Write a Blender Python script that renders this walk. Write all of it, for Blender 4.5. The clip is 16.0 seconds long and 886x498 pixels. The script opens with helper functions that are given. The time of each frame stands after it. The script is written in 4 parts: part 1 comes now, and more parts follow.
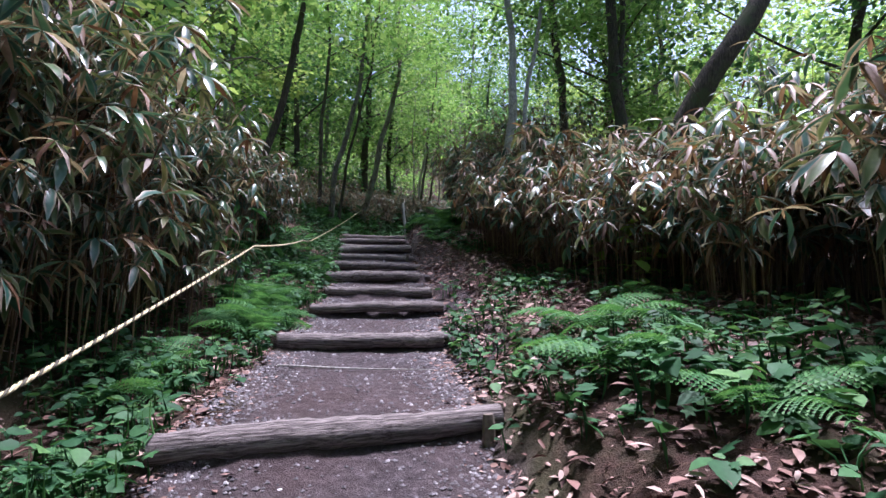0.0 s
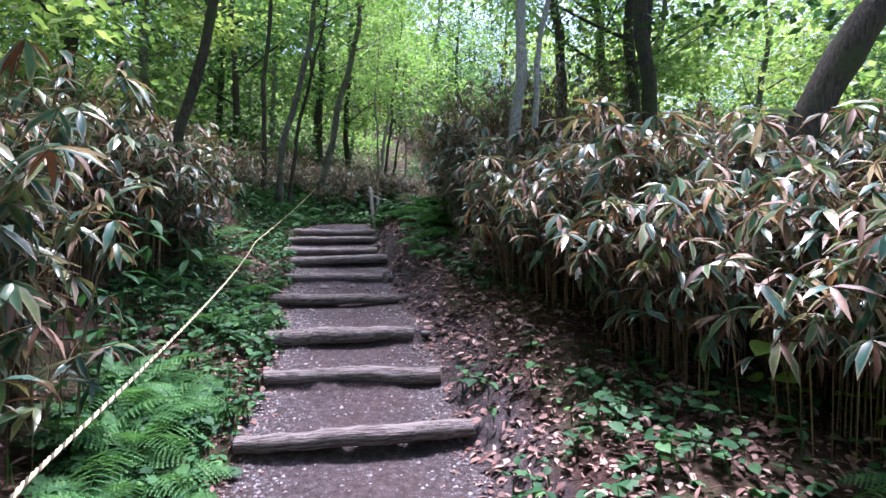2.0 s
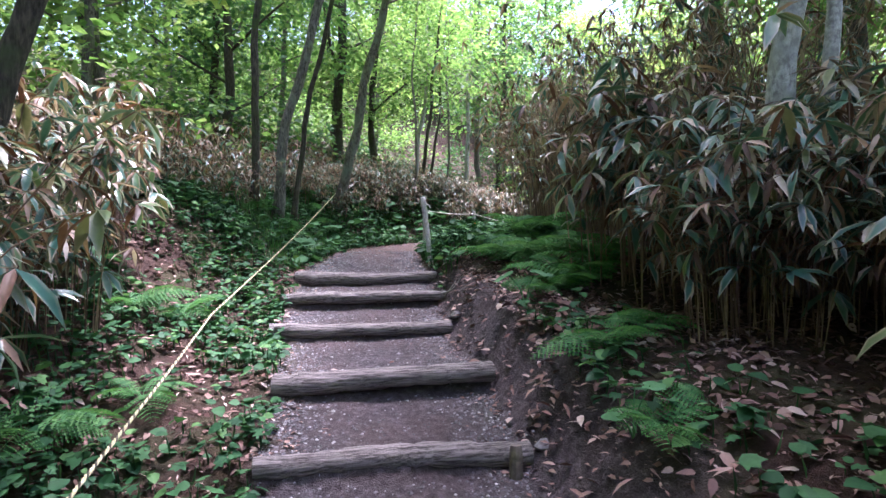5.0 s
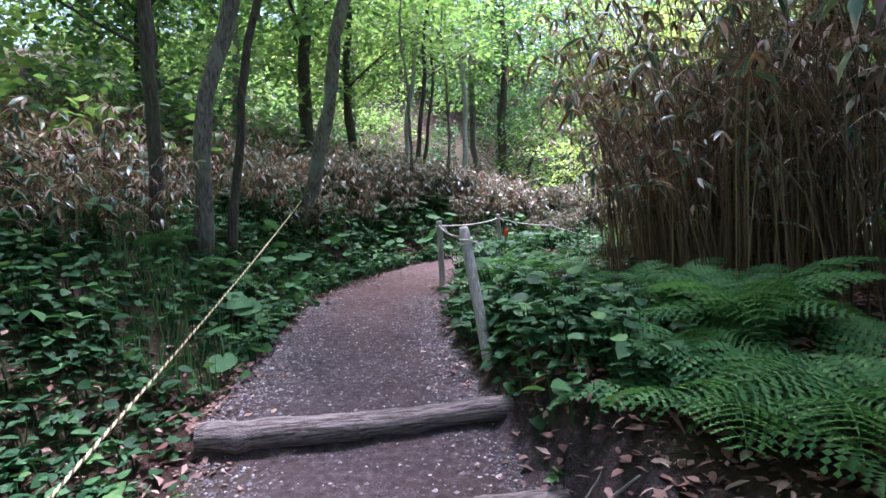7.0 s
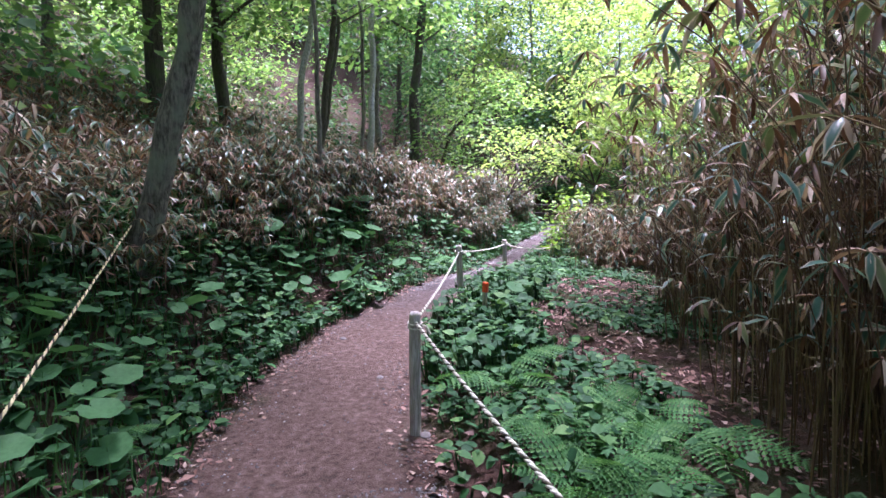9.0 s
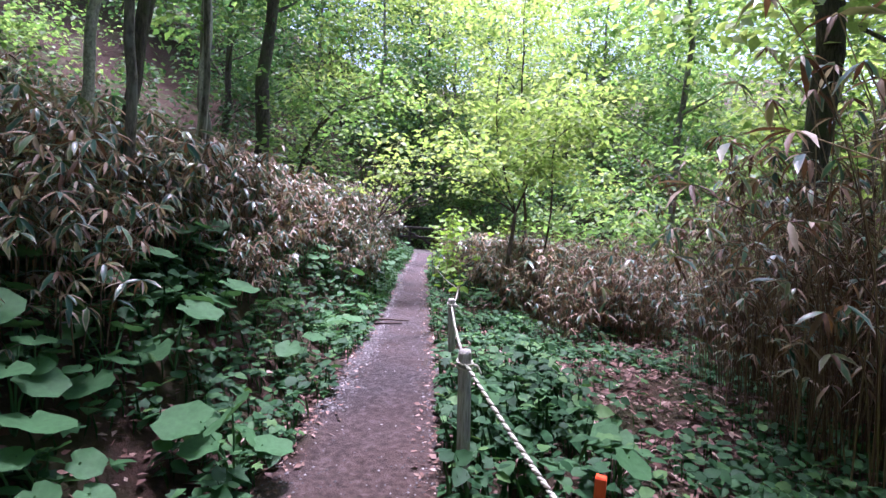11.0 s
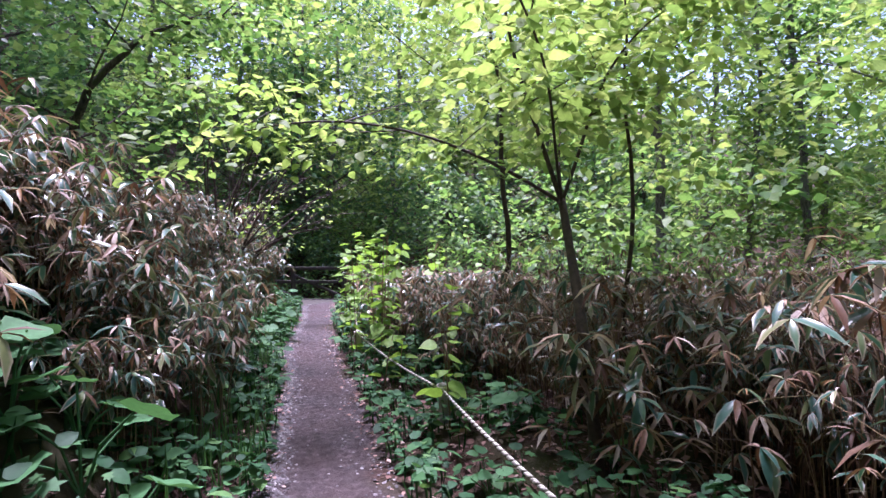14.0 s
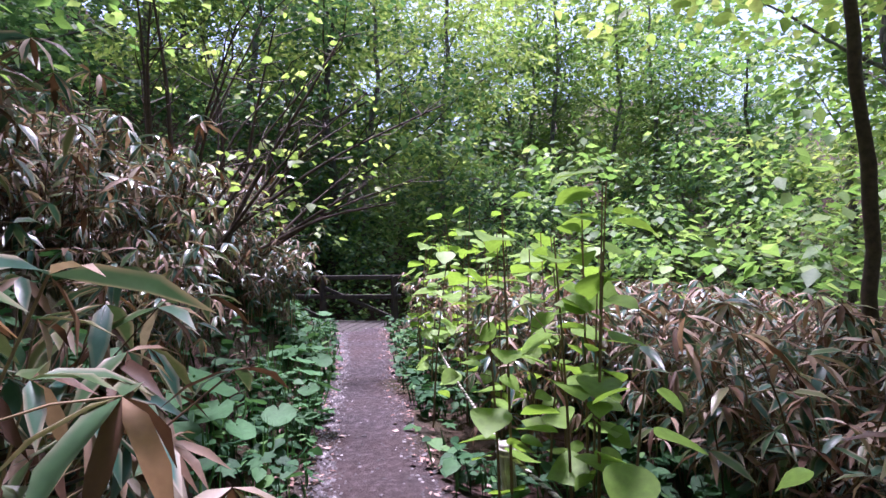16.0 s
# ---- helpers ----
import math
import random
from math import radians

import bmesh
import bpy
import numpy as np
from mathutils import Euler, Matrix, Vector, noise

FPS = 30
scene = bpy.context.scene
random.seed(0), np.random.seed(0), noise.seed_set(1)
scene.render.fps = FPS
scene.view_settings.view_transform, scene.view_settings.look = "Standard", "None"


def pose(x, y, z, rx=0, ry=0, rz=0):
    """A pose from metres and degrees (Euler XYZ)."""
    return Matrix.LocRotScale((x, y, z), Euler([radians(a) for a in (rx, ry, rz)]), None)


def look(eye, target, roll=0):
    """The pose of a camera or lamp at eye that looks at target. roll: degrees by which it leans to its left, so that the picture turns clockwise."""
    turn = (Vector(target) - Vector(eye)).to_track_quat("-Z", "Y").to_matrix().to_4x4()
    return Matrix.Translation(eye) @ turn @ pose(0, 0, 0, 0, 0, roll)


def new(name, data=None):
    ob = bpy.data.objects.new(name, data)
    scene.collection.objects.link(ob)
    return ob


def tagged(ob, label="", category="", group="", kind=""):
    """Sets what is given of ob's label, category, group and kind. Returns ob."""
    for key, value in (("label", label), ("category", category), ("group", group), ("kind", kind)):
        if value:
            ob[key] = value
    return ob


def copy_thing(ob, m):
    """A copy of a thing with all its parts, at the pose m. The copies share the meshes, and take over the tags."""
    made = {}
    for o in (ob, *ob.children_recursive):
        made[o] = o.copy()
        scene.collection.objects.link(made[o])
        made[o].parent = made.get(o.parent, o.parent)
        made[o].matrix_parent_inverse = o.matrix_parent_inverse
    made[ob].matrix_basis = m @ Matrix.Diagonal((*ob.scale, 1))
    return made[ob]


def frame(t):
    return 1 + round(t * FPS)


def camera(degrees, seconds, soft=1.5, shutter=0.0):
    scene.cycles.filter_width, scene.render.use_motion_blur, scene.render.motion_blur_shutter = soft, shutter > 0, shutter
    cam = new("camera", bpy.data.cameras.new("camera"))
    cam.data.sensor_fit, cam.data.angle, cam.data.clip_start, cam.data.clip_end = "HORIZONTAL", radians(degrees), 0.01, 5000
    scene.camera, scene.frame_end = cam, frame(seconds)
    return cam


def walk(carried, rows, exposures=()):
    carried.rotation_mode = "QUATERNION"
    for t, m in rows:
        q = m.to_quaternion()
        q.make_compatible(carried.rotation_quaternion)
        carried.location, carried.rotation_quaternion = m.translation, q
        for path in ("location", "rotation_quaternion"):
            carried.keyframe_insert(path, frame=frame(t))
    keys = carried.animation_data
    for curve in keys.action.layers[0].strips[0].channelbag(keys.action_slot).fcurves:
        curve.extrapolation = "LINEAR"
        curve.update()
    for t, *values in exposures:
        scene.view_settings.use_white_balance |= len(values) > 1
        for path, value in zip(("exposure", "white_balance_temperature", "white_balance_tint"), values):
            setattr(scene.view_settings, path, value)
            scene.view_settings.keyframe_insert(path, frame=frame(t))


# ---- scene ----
cam = camera(77.0, 16.0)
PATH = [
    (0, (3.845, 0.035, 1.725), (3.452, 1.992, 1.855), 0.1),
    (0.5, (3.526, 0.635, 1.995), (3.17, 2.602, 1.937), 0.2),
    (1, (3.27, 1.359, 2.247), (2.813, 3.306, 2.26), -0.2),
    (1.5, (3.097, 1.964, 2.427), (2.858, 3.949, 2.447), -0.7),
    (2, (2.889, 2.559, 2.645), (2.65, 4.545, 2.625), -0.5),
    (2.5, (2.658, 3.146, 2.597), (2.449, 5.131, 2.709), -2.5),
    (3, (2.465, 3.96, 2.634), (2.326, 5.955, 2.662), -0.4),
    (3.5, (2.184, 4.608, 2.84), (1.84, 6.576, 2.766), -3.2),
    (4, (1.957, 5.428, 3.024), (1.677, 7.405, 2.911), -3.3),
    (4.2, (1.832, 5.69, 3.05), (1.54, 7.669, 3.055), -0.5),
    (6.3, (0.684, 9.108, 3.557), (0.368, 11.081, 3.473), -0.8),
    (6.5, (0.592, 9.38, 3.555), (0.369, 11.367, 3.499), -1.0),
    (7, (0.361, 10.228, 3.83), (0.119, 12.211, 3.738), -3.0),
    (7.5, (0.083, 11.108, 4.017), (-0.154, 13.082, 3.798), -1.1),
    (8, (-0.269, 12.043, 4.196), (-0.669, 13.992, 3.997), -3.9),
    (8.5, (-0.39, 12.62, 4.475), (-0.537, 14.597, 4.211), 1.1),
    (8.7, (-0.457, 12.862, 4.536), (-0.444, 14.848, 4.3), 1.2),
    (10.8, (-1.015, 16.206, 4.671), (-0.309, 18.05, 4.351), 1.2),
    (11, (-1.031, 16.564, 4.649), (-0.21, 18.379, 4.473), 3.0),
    (11.5, (-0.942, 17.23, 4.673), (-0.079, 19.024, 4.481), 3.5),
    (12, (-0.78, 17.798, 4.72), (0.394, 19.411, 4.575), -0.0),
    (12.5, (-0.433, 18.777, 4.637), (0.632, 20.463, 4.49), -2.1),
    (13, (-0.19, 19.445, 4.575), (1.039, 21.017, 4.443), 1.6),
    (13.5, (0.236, 20.657, 4.344), (1.337, 22.326, 4.327), 0.2),
    (14, (0.65, 21.552, 4.217), (1.847, 23.154, 4.198), -0.4),
    (14.5, (1.201, 22.782, 4.138), (2.244, 24.487, 4.073), 0.2),
    (15, (1.532, 23.624, 4.128), (2.668, 25.27, 4.093), -1.8),
    (15.5, (1.94, 24.576, 4.101), (2.914, 26.322, 4.061), 0.7),
    (16, (2.11, 25.388, 4.047), (3.236, 27.041, 4.061), -0.8),
]
walk(cam, [(t, look(eye, target, roll)) for t, eye, target, roll in PATH], [(0.0, 1.45, 5400, 29), (1.5, 1.9, 5400, 30), (3.0, 2.45, 5450, 31), (4.2, 2.8, 5500, 32), (6.3, 2.5, 5300, 35), (8.7, 2.45, 5400, 38), (10.8, 2.08, 5400, 41), (13.0, 1.8, 5300, 42), (16.0, 1.65, 5500, 44)])
# ---------------------------------------------------------------- light
SUN_AT = Vector((0.10, 0.26, 1.0))
world = bpy.data.worlds.new("sky")
scene.world = world
world.use_nodes = True
wn = world.node_tree
sky = wn.nodes.new("ShaderNodeTexSky")
sky.sky_type = "NISHITA"
sky.sun_disc = False
sky.sun_elevation = math.asin(SUN_AT.normalized().z)
sky.sun_rotation = math.atan2(SUN_AT.x, SUN_AT.y)
sky.air_density, sky.dust_density, sky.ozone_density = 1.0, 4.0, 1.0
wn.nodes["Background"].inputs[1].default_value = 0.13
wn.links.new(sky.outputs[0], wn.nodes["Background"].inputs[0])
sun_data = bpy.data.lights.new("sun", "SUN")
sun_data.energy, sun_data.angle, sun_data.color = 4.4, radians(11.0), (1.0, 0.95, 0.86)
sun = new("sun", sun_data)
sun.matrix_world = look(SUN_AT * 60, (0, 0, 0))

# ---------------------------------------------------------------- materials
def mat_base(name):
    m = bpy.data.materials.new(name)
    m.use_nodes = True
    nt = m.node_tree
    return m, nt, nt.nodes["Principled BSDF"], nt.nodes["Material Output"]


def ramp(nt, fac, stops):
    r = nt.nodes.new("ShaderNodeValToRGB")
    e = r.color_ramp.elements
    while len(e) < len(stops):
        e.new(0.5)
    for el, (p, c) in zip(e, stops):
        el.position, el.color = p, (*c, 1)
    nt.links.new(fac, r.inputs[0])
    return r.outputs[0]


def noise_tex(nt, scale, detail=4.0, vec=None, rough=0.6):
    n = nt.nodes.new("ShaderNodeTexNoise")
    n.inputs["Scale"].default_value, n.inputs["Detail"].default_value, n.inputs["Roughness"].default_value = scale, detail, rough
    if vec is None:
        vec = nt.nodes.new("ShaderNodeTexCoord").outputs["Object"]
    nt.links.new(vec, n.inputs["Vector"])
    return n.outputs["Fac"]


def mix_col(nt, fac, a, b, mode="MIX"):
    m = nt.nodes.new("ShaderNodeMix")
    m.data_type, m.blend_type = "RGBA", mode
    for val, sock in ((fac, m.inputs[0]), (a, m.inputs[6]), (b, m.inputs[7])):
        if isinstance(val, (int, float)):
            sock.default_value = val
        elif isinstance(val, tuple):
            sock.default_value = (*val, 1)
        else:
            nt.links.new(val, sock)
    return m.outputs[2]


def bump(nt, bsdf, height, strength, dist):
    b = nt.nodes.new("ShaderNodeBump")
    b.inputs["Strength"].default_value, b.inputs["Distance"].default_value = strength, dist
    nt.links.new(height, b.inputs["Height"])
    nt.links.new(b.outputs[0], bsdf.inputs["Normal"])


def leaf_material(name, stops, rough=0.45, through_light=0.35, rim=None, gloss=0.35):
    """A leaf: colour varies from leaf to leaf, light shines through it; rim: the colour of a dried margin."""
    m, nt, b, out = mat_base(name)
    rnd = nt.nodes.new("ShaderNodeNewGeometry").outputs["Random Per Island"]
    col = ramp(nt, rnd, stops)
    fine = noise_tex(nt, 35.0, 3.0)
    col = mix_col(nt, 0.35, col, ramp(nt, fine, [(0.3, (0.25, 0.25, 0.25)), (0.7, (1, 1, 1))]), "MULTIPLY")
    if rim:
        at = nt.nodes.new("ShaderNodeAttribute")
        at.attribute_name = "rim"
        edge = ramp(nt, at.outputs["Fac"], [(0.52, (0, 0, 0)), (0.92, (0.95, 0.95, 0.95))])
        edge = mix_col(nt, 1.0, edge, ramp(nt, noise_tex(nt, 5.0, 3.0), [(0.38, (0.08, 0.08, 0.08)), (0.62, (1, 1, 1))]), "MULTIPLY")
        col = mix_col(nt, edge, col, rim)
    nt.links.new(col, b.inputs["Base Color"])
    b.inputs["Roughness"].default_value = rough
    b.inputs["Specular IOR Level"].default_value = gloss
    tr = nt.nodes.new("ShaderNodeBsdfTranslucent")
    nt.links.new(mix_col(nt, 1.0, col, (1.0, 1.0, 0.62), "MULTIPLY"), tr.inputs[0])
    mx = nt.nodes.new("ShaderNodeMixShader")
    mx.inputs[0].default_value = through_light
    nt.links.new(b.outputs[0], mx.inputs[1])
    nt.links.new(tr.outputs[0], mx.inputs[2])
    nt.links.new(mx.outputs[0], out.inputs[0])
    return m


def wood_material(name, dark, light, stretch=(6, 6, 0.8), rough=0.85, relief=0.6, patches=None, scale=6.0):
    """Bark or weathered wood: streaks along the local z axis, with patches of lichen."""
    m, nt, b, out = mat_base(name)
    tc = nt.nodes.new("ShaderNodeTexCoord")
    mp = nt.nodes.new("ShaderNodeMapping")
    mp.inputs["Scale"].default_value = stretch
    nt.links.new(tc.outputs["Object"], mp.inputs[0])
    streak = noise_tex(nt, scale, 8.0, mp.outputs[0], 0.7)
    col = ramp(nt, streak, [(0.40, dark), (0.62, light)])
    if patches:
        col = mix_col(nt, ramp(nt, noise_tex(nt, 3.0, 4.0), [(0.5, (0, 0, 0)), (0.62, (1, 1, 1))]), col, patches)
    nt.links.new(col, b.inputs["Base Color"])
    b.inputs["Roughness"].default_value = rough
    bump(nt, b, streak, relief, 0.02)
    return m


def plain_material(name, dark, light, scale=20.0, rough=0.8, relief=0.3):
    m, nt, b, out = mat_base(name)
    f = noise_tex(nt, scale, 6.0)
    nt.links.new(ramp(nt, f, [(0.3, dark), (0.7, light)]), b.inputs["Base Color"])
    b.inputs["Roughness"].default_value = rough
    bump(nt, b, f, relief, 0.01)
    return m


def piece_material(name, stops, rough=0.85):
    """Small loose pieces, each with a colour of its own."""
    m, nt, b, out = mat_base(name)
    rnd = nt.nodes.new("ShaderNodeNewGeometry").outputs["Random Per Island"]
    col = ramp(nt, rnd, stops)
    col = mix_col(nt, 0.5, col, ramp(nt, noise_tex(nt, 60.0, 3.0), [(0.3, (0.45, 0.45, 0.45)), (0.7, (1, 1, 1))]), "MULTIPLY")
    nt.links.new(col, b.inputs["Base Color"])
    b.inputs["Roughness"].default_value = rough
    return m


def ground_material():
    m, nt, b, out = mat_base("forest_soil")
    at = nt.nodes.new("ShaderNodeAttribute")
    at.attribute_name = "trail"
    big, fine, grit = noise_tex(nt, 1.3, 5.0), noise_tex(nt, 22.0, 8.0), noise_tex(nt, 140.0, 4.0)
    soil = ramp(nt, fine, [(0.25, (0.020, 0.010, 0.008)), (0.55, (0.060, 0.030, 0.022)), (0.8, (0.13, 0.075, 0.057))])
    soil = mix_col(nt, ramp(nt, big, [(0.45, (0, 0, 0)), (0.62, (0.7, 0.7, 0.7))]), soil, (0.05, 0.055, 0.02))
    bare = ramp(nt, fine, [(0.30, (0.040, 0.031, 0.034)), (0.55, (0.100, 0.080, 0.086)), (0.78, (0.21, 0.178, 0.188))])
    bare = mix_col(nt, 0.8, bare, ramp(nt, grit, [(0.35, (0.35, 0.33, 0.34)), (0.65, (1, 1, 1))]), "MULTIPLY")
    red = ramp(nt, big, [(0.38, (0, 0, 0)), (0.66, (0.36, 0.36, 0.36))])
    bare = mix_col(nt, red, bare, (0.085, 0.045, 0.038))
    earth = nt.nodes.new("ShaderNodeAttribute")
    earth.attribute_name = "earth"
    clay = ramp(nt, fine, [(0.30, (0.062, 0.036, 0.031)), (0.55, (0.135, 0.085, 0.074)), (0.78, (0.23, 0.16, 0.145))])
    bare = mix_col(nt, earth.outputs["Fac"], bare, clay)
    nt.links.new(mix_col(nt, at.outputs["Fac"], soil, bare), b.inputs["Base Color"])
    b.inputs["Roughness"].default_value = 0.9
    b.inputs["Specular IOR Level"].default_value = 0.25
    bump(nt, b, mix_col(nt, 0.5, fine, grit), 1.0, 0.05)
    return m


M_GROUND = ground_material()
M_SASA = leaf_material("bamboo_grass_leaf", [(0.0, (0.022, 0.075, 0.060)), (0.45, (0.045, 0.125, 0.095)), (0.8, (0.085, 0.150, 0.060)), (1.0, (0.20, 0.19, 0.085))],
                       0.32, 0.22, rim=(0.36, 0.285, 0.225), gloss=0.5)
M_DRY = leaf_material("dry_bamboo_leaf", [(0.0, (0.060, 0.027, 0.018)), (0.40, (0.150, 0.076, 0.046)), (0.72, (0.35, 0.235, 0.175)), (0.90, (0.54, 0.45, 0.39)), (1.0, (0.27, 0.13, 0.04))], 0.55, 0.25, gloss=0.3)
M_CULM = piece_material("bamboo_culm", [(0.0, (0.060, 0.026, 0.016)), (0.5, (0.155, 0.085, 0.046)), (1.0, (0.33, 0.235, 0.120))], 0.6)
M_CANOPY = leaf_material("canopy_leaf", [(0.0, (0.090, 0.195, 0.060)), (0.5, (0.170, 0.320, 0.090)), (1.0, (0.30, 0.43, 0.165))], 0.5, 0.62)
M_DEEP = leaf_material("deep_green_leaf", [(0.0, (0.045, 0.125, 0.055)), (0.6, (0.090, 0.200, 0.080)), (1.0, (0.17, 0.29, 0.105))], 0.5, 0.5)
M_LIME = leaf_material("lime_leaf", [(0.0, (0.21, 0.345, 0.095)), (0.6, (0.32, 0.45, 0.135)), (1.0, (0.45, 0.54, 0.22))], 0.5, 0.62)
M_HERB = leaf_material("herb_leaf", [(0.0, (0.016, 0.060, 0.024)), (0.5, (0.036, 0.110, 0.042)), (0.85, (0.065, 0.165, 0.060)), (1.0, (0.12, 0.24, 0.075))], 0.6, 0.3, gloss=0.2)
M_FERN = leaf_material("fern_frond", [(0.0, (0.055, 0.165, 0.055)), (1.0, (0.125, 0.275, 0.092))], 0.6, 0.40, gloss=0.2)
M_ROUND = leaf_material("butterbur_leaf", [(0.0, (0.050, 0.140, 0.065)), (1.0, (0.095, 0.225, 0.085))], 0.6, 0.3, gloss=0.2)
M_KNOT = leaf_material("knotweed_leaf", [(0.0, (0.13, 0.27, 0.045)), (0.7, (0.24, 0.40, 0.065)), (1.0, (0.30, 0.43, 0.16))], 0.52, 0.5)
M_LITTER = piece_material("dead_leaf", [(0.0, (0.080, 0.032, 0.024)), (0.45, (0.165, 0.076, 0.057)), (0.8, (0.27, 0.155, 0.125)), (1.0, (0.42, 0.30, 0.255))], 0.7)
M_GRAVEL = piece_material("gravel_stone", [(0.0, (0.075, 0.064, 0.068)), (0.6, (0.135, 0.116, 0.125)), (0.9, (0.24, 0.215, 0.225)), (1.0, (0.42, 0.39, 0.39))], 0.8)
M_STONE = plain_material("trail_stone", (0.075, 0.062, 0.064), (0.20, 0.175, 0.180), 25)
M_LOG = wood_material("weathered_log", (0.040, 0.028, 0.026), (0.27, 0.225, 0.215), (16, 16, 0.9), 0.8, 1.0, None, 5.0)
M_LOGEND = plain_material("cut_log_end", (0.06, 0.045, 0.035), (0.17, 0.13, 0.10), 30)
M_BARK = wood_material("grey_bark", (0.040, 0.033, 0.029), (0.20, 0.172, 0.152), (7, 7, 1.6), 0.9, 1.0, (0.16, 0.165, 0.135))
M_BARKD = wood_material("dark_bark", (0.022, 0.017, 0.013), (0.090, 0.070, 0.055), (8, 8, 1.4), 0.95, 1.0, (0.05, 0.06, 0.025))
M_BARKL = wood_material("pale_bark", (0.17, 0.155, 0.145), (0.44, 0.41, 0.38), (5, 5, 3.0), 0.85, 0.5, (0.25, 0.24, 0.22))
M_TWIG = plain_material("twig_bark", (0.020, 0.011, 0.009), (0.075, 0.042, 0.034), 30)
M_POST = wood_material("grey_post_wood", (0.23, 0.20, 0.19), (0.50, 0.46, 0.44), (16, 16, 1.2), 0.75, 0.4)
M_DARKWOOD = wood_material("dark_bridge_timber", (0.012, 0.010, 0.008), (0.050, 0.040, 0.032), (10, 10, 1), 0.8, 0.5)
M_ROPE = plain_material("rope_fibre_pale", (0.36, 0.29, 0.15), (0.66, 0.57, 0.36), 90, 0.9)
M_ROPED = plain_material("rope_fibre_dark", (0.03, 0.026, 0.02), (0.10, 0.085, 0.055), 90, 0.9)
M_ROPEW = plain_material("rope_fibre_white", (0.38, 0.35, 0.30), (0.68, 0.64, 0.57), 90, 0.9)
M_ORANGE = plain_material("orange_paint", (0.75, 0.060, 0.012), (0.90, 0.10, 0.020), 20, 0.5, 0.1)
M_BLUE = plain_material("blue_plastic", (0.02, 0.08, 0.5), (0.04, 0.14, 0.7), 20, 0.4, 0.1)

# ---------------------------------------------------------------- mesh tools
rng = np.random.default_rng(11)


def mesh_of(name, verts, faces, material, rim=None, smooth=False):
    me = bpy.data.meshes.new(name)
    me.from_pydata([tuple(v) for v in np.asarray(verts, float).tolist()], [], [tuple(f) for f in faces])
    if rim is not None:
        me.attributes.new("rim", "FLOAT", "POINT").data.foreach_set("value", np.asarray(rim, np.float32))
    if smooth or rim is not None:
        me.polygons.foreach_set("use_smooth", np.ones(len(me.polygons), bool))
    me.materials.append(material)
    return me


def part(name, me, parent=None, label=""):
    ob = new(name, me)
    if parent is not None:
        ob.parent = parent
    return tagged(ob, label)


def empty_at(name, m, label, category, group=""):
    ob = new(name)
    ob.empty_display_size = 0.1
    ob.matrix_basis = m
    return tagged(ob, label, category, group)


# leaf outlines: (along, across, lift), faces, how near the margin
LANCE = (np.array([(0, 0, 0), (.22, -.40, .03), (.22, 0, 0), (.22, .40, .03), (.6, -.42, -.03), (.6, 0, -.07), (.6, .42, -.03), (1, 0, -.26)], float),
         [(0, 2, 1), (0, 3, 2), (1, 2, 5, 4), (2, 3, 6, 5), (4, 5, 7), (5, 6, 7)], np.array([.3, 1, 0, 1, 1, 0, 1, 1.0]))
KITE = (np.array([(0, 0, 0), (.42, -.45, .04), (1, 0, -.08), (.42, .45, .04)], float), [(0, 1, 2), (0, 2, 3)], np.array([0, 1, 1, 1.0]))
OVATE = (np.array([(0, 0, 0), (.02, -.22, .02), (.3, -.5, .05), (.68, -.36, .0), (1, 0, -.14), (.68, .36, .0), (.3, .5, .05), (.02, .22, .02), (.4, 0, -.01)], float),
         [(0, 8, 1)[::-1], (1, 8, 2)[::-1], (2, 8, 3)[::-1], (3, 8, 4)[::-1], (4, 8, 5)[::-1], (5, 8, 6)[::-1], (6, 8, 7)[::-1], (7, 8, 0)[::-1]],
         np.array([0, 1, 1, 1, 1, 1, 1, 1, 0.0]))
_o = np.array([(.0, .0), (.03, .20), (.10, .35), (.22, .46), (.36, .49), (.52, .44), (.68, .33), (.84, .17), (1, 0)])
_o = np.vstack([_o, [(a, -b) for a, b in _o[7:0:-1]]])
BROAD = (np.vstack([np.c_[_o, .05 * np.abs(_o[:, 1]) * 2 - .16 * _o[:, 0] ** 2], [(.42, 0, -.03)]]), [(16, (i + 1) % 16, i) for i in range(16)], np.r_[np.ones(16), 0])
_a = np.linspace(0.25, 2 * math.pi - 0.25, 15)
_r = 0.5 * (1 + 0.07 * np.cos(_a * 9))
ROUND = (np.vstack([[(.42, 0, -.05)], np.c_[.5 - _r * np.cos(_a), _r * np.sin(_a), .03 + .03 * np.cos(_a * 5)], [(.16, 0, -.03)]]),
         [(0, i + 1, i) for i in range(1, 15)] + [(0, 16, 15), (0, 1, 16)], np.r_[0, np.ones(15), 0.3])
LOBED = (np.array([(0, 0, 0), (.18, -.5, 0), (.38, -.24, .02), (.66, -.42, -.02), (.68, -.13, 0), (1, 0, -.06), (.68, .13, 0), (.66, .42, -.02), (.38, .24, .02), (.18, .5, 0), (.4, 0, .02)], float),
         [(10, i, i + 1) for i in range(9)] + [(10, 9, 0)], np.array([0] + [1] * 9 + [0.0]))


def unit(v):
    return v / np.maximum(np.linalg.norm(v, axis=-1, keepdims=True), 1e-9)


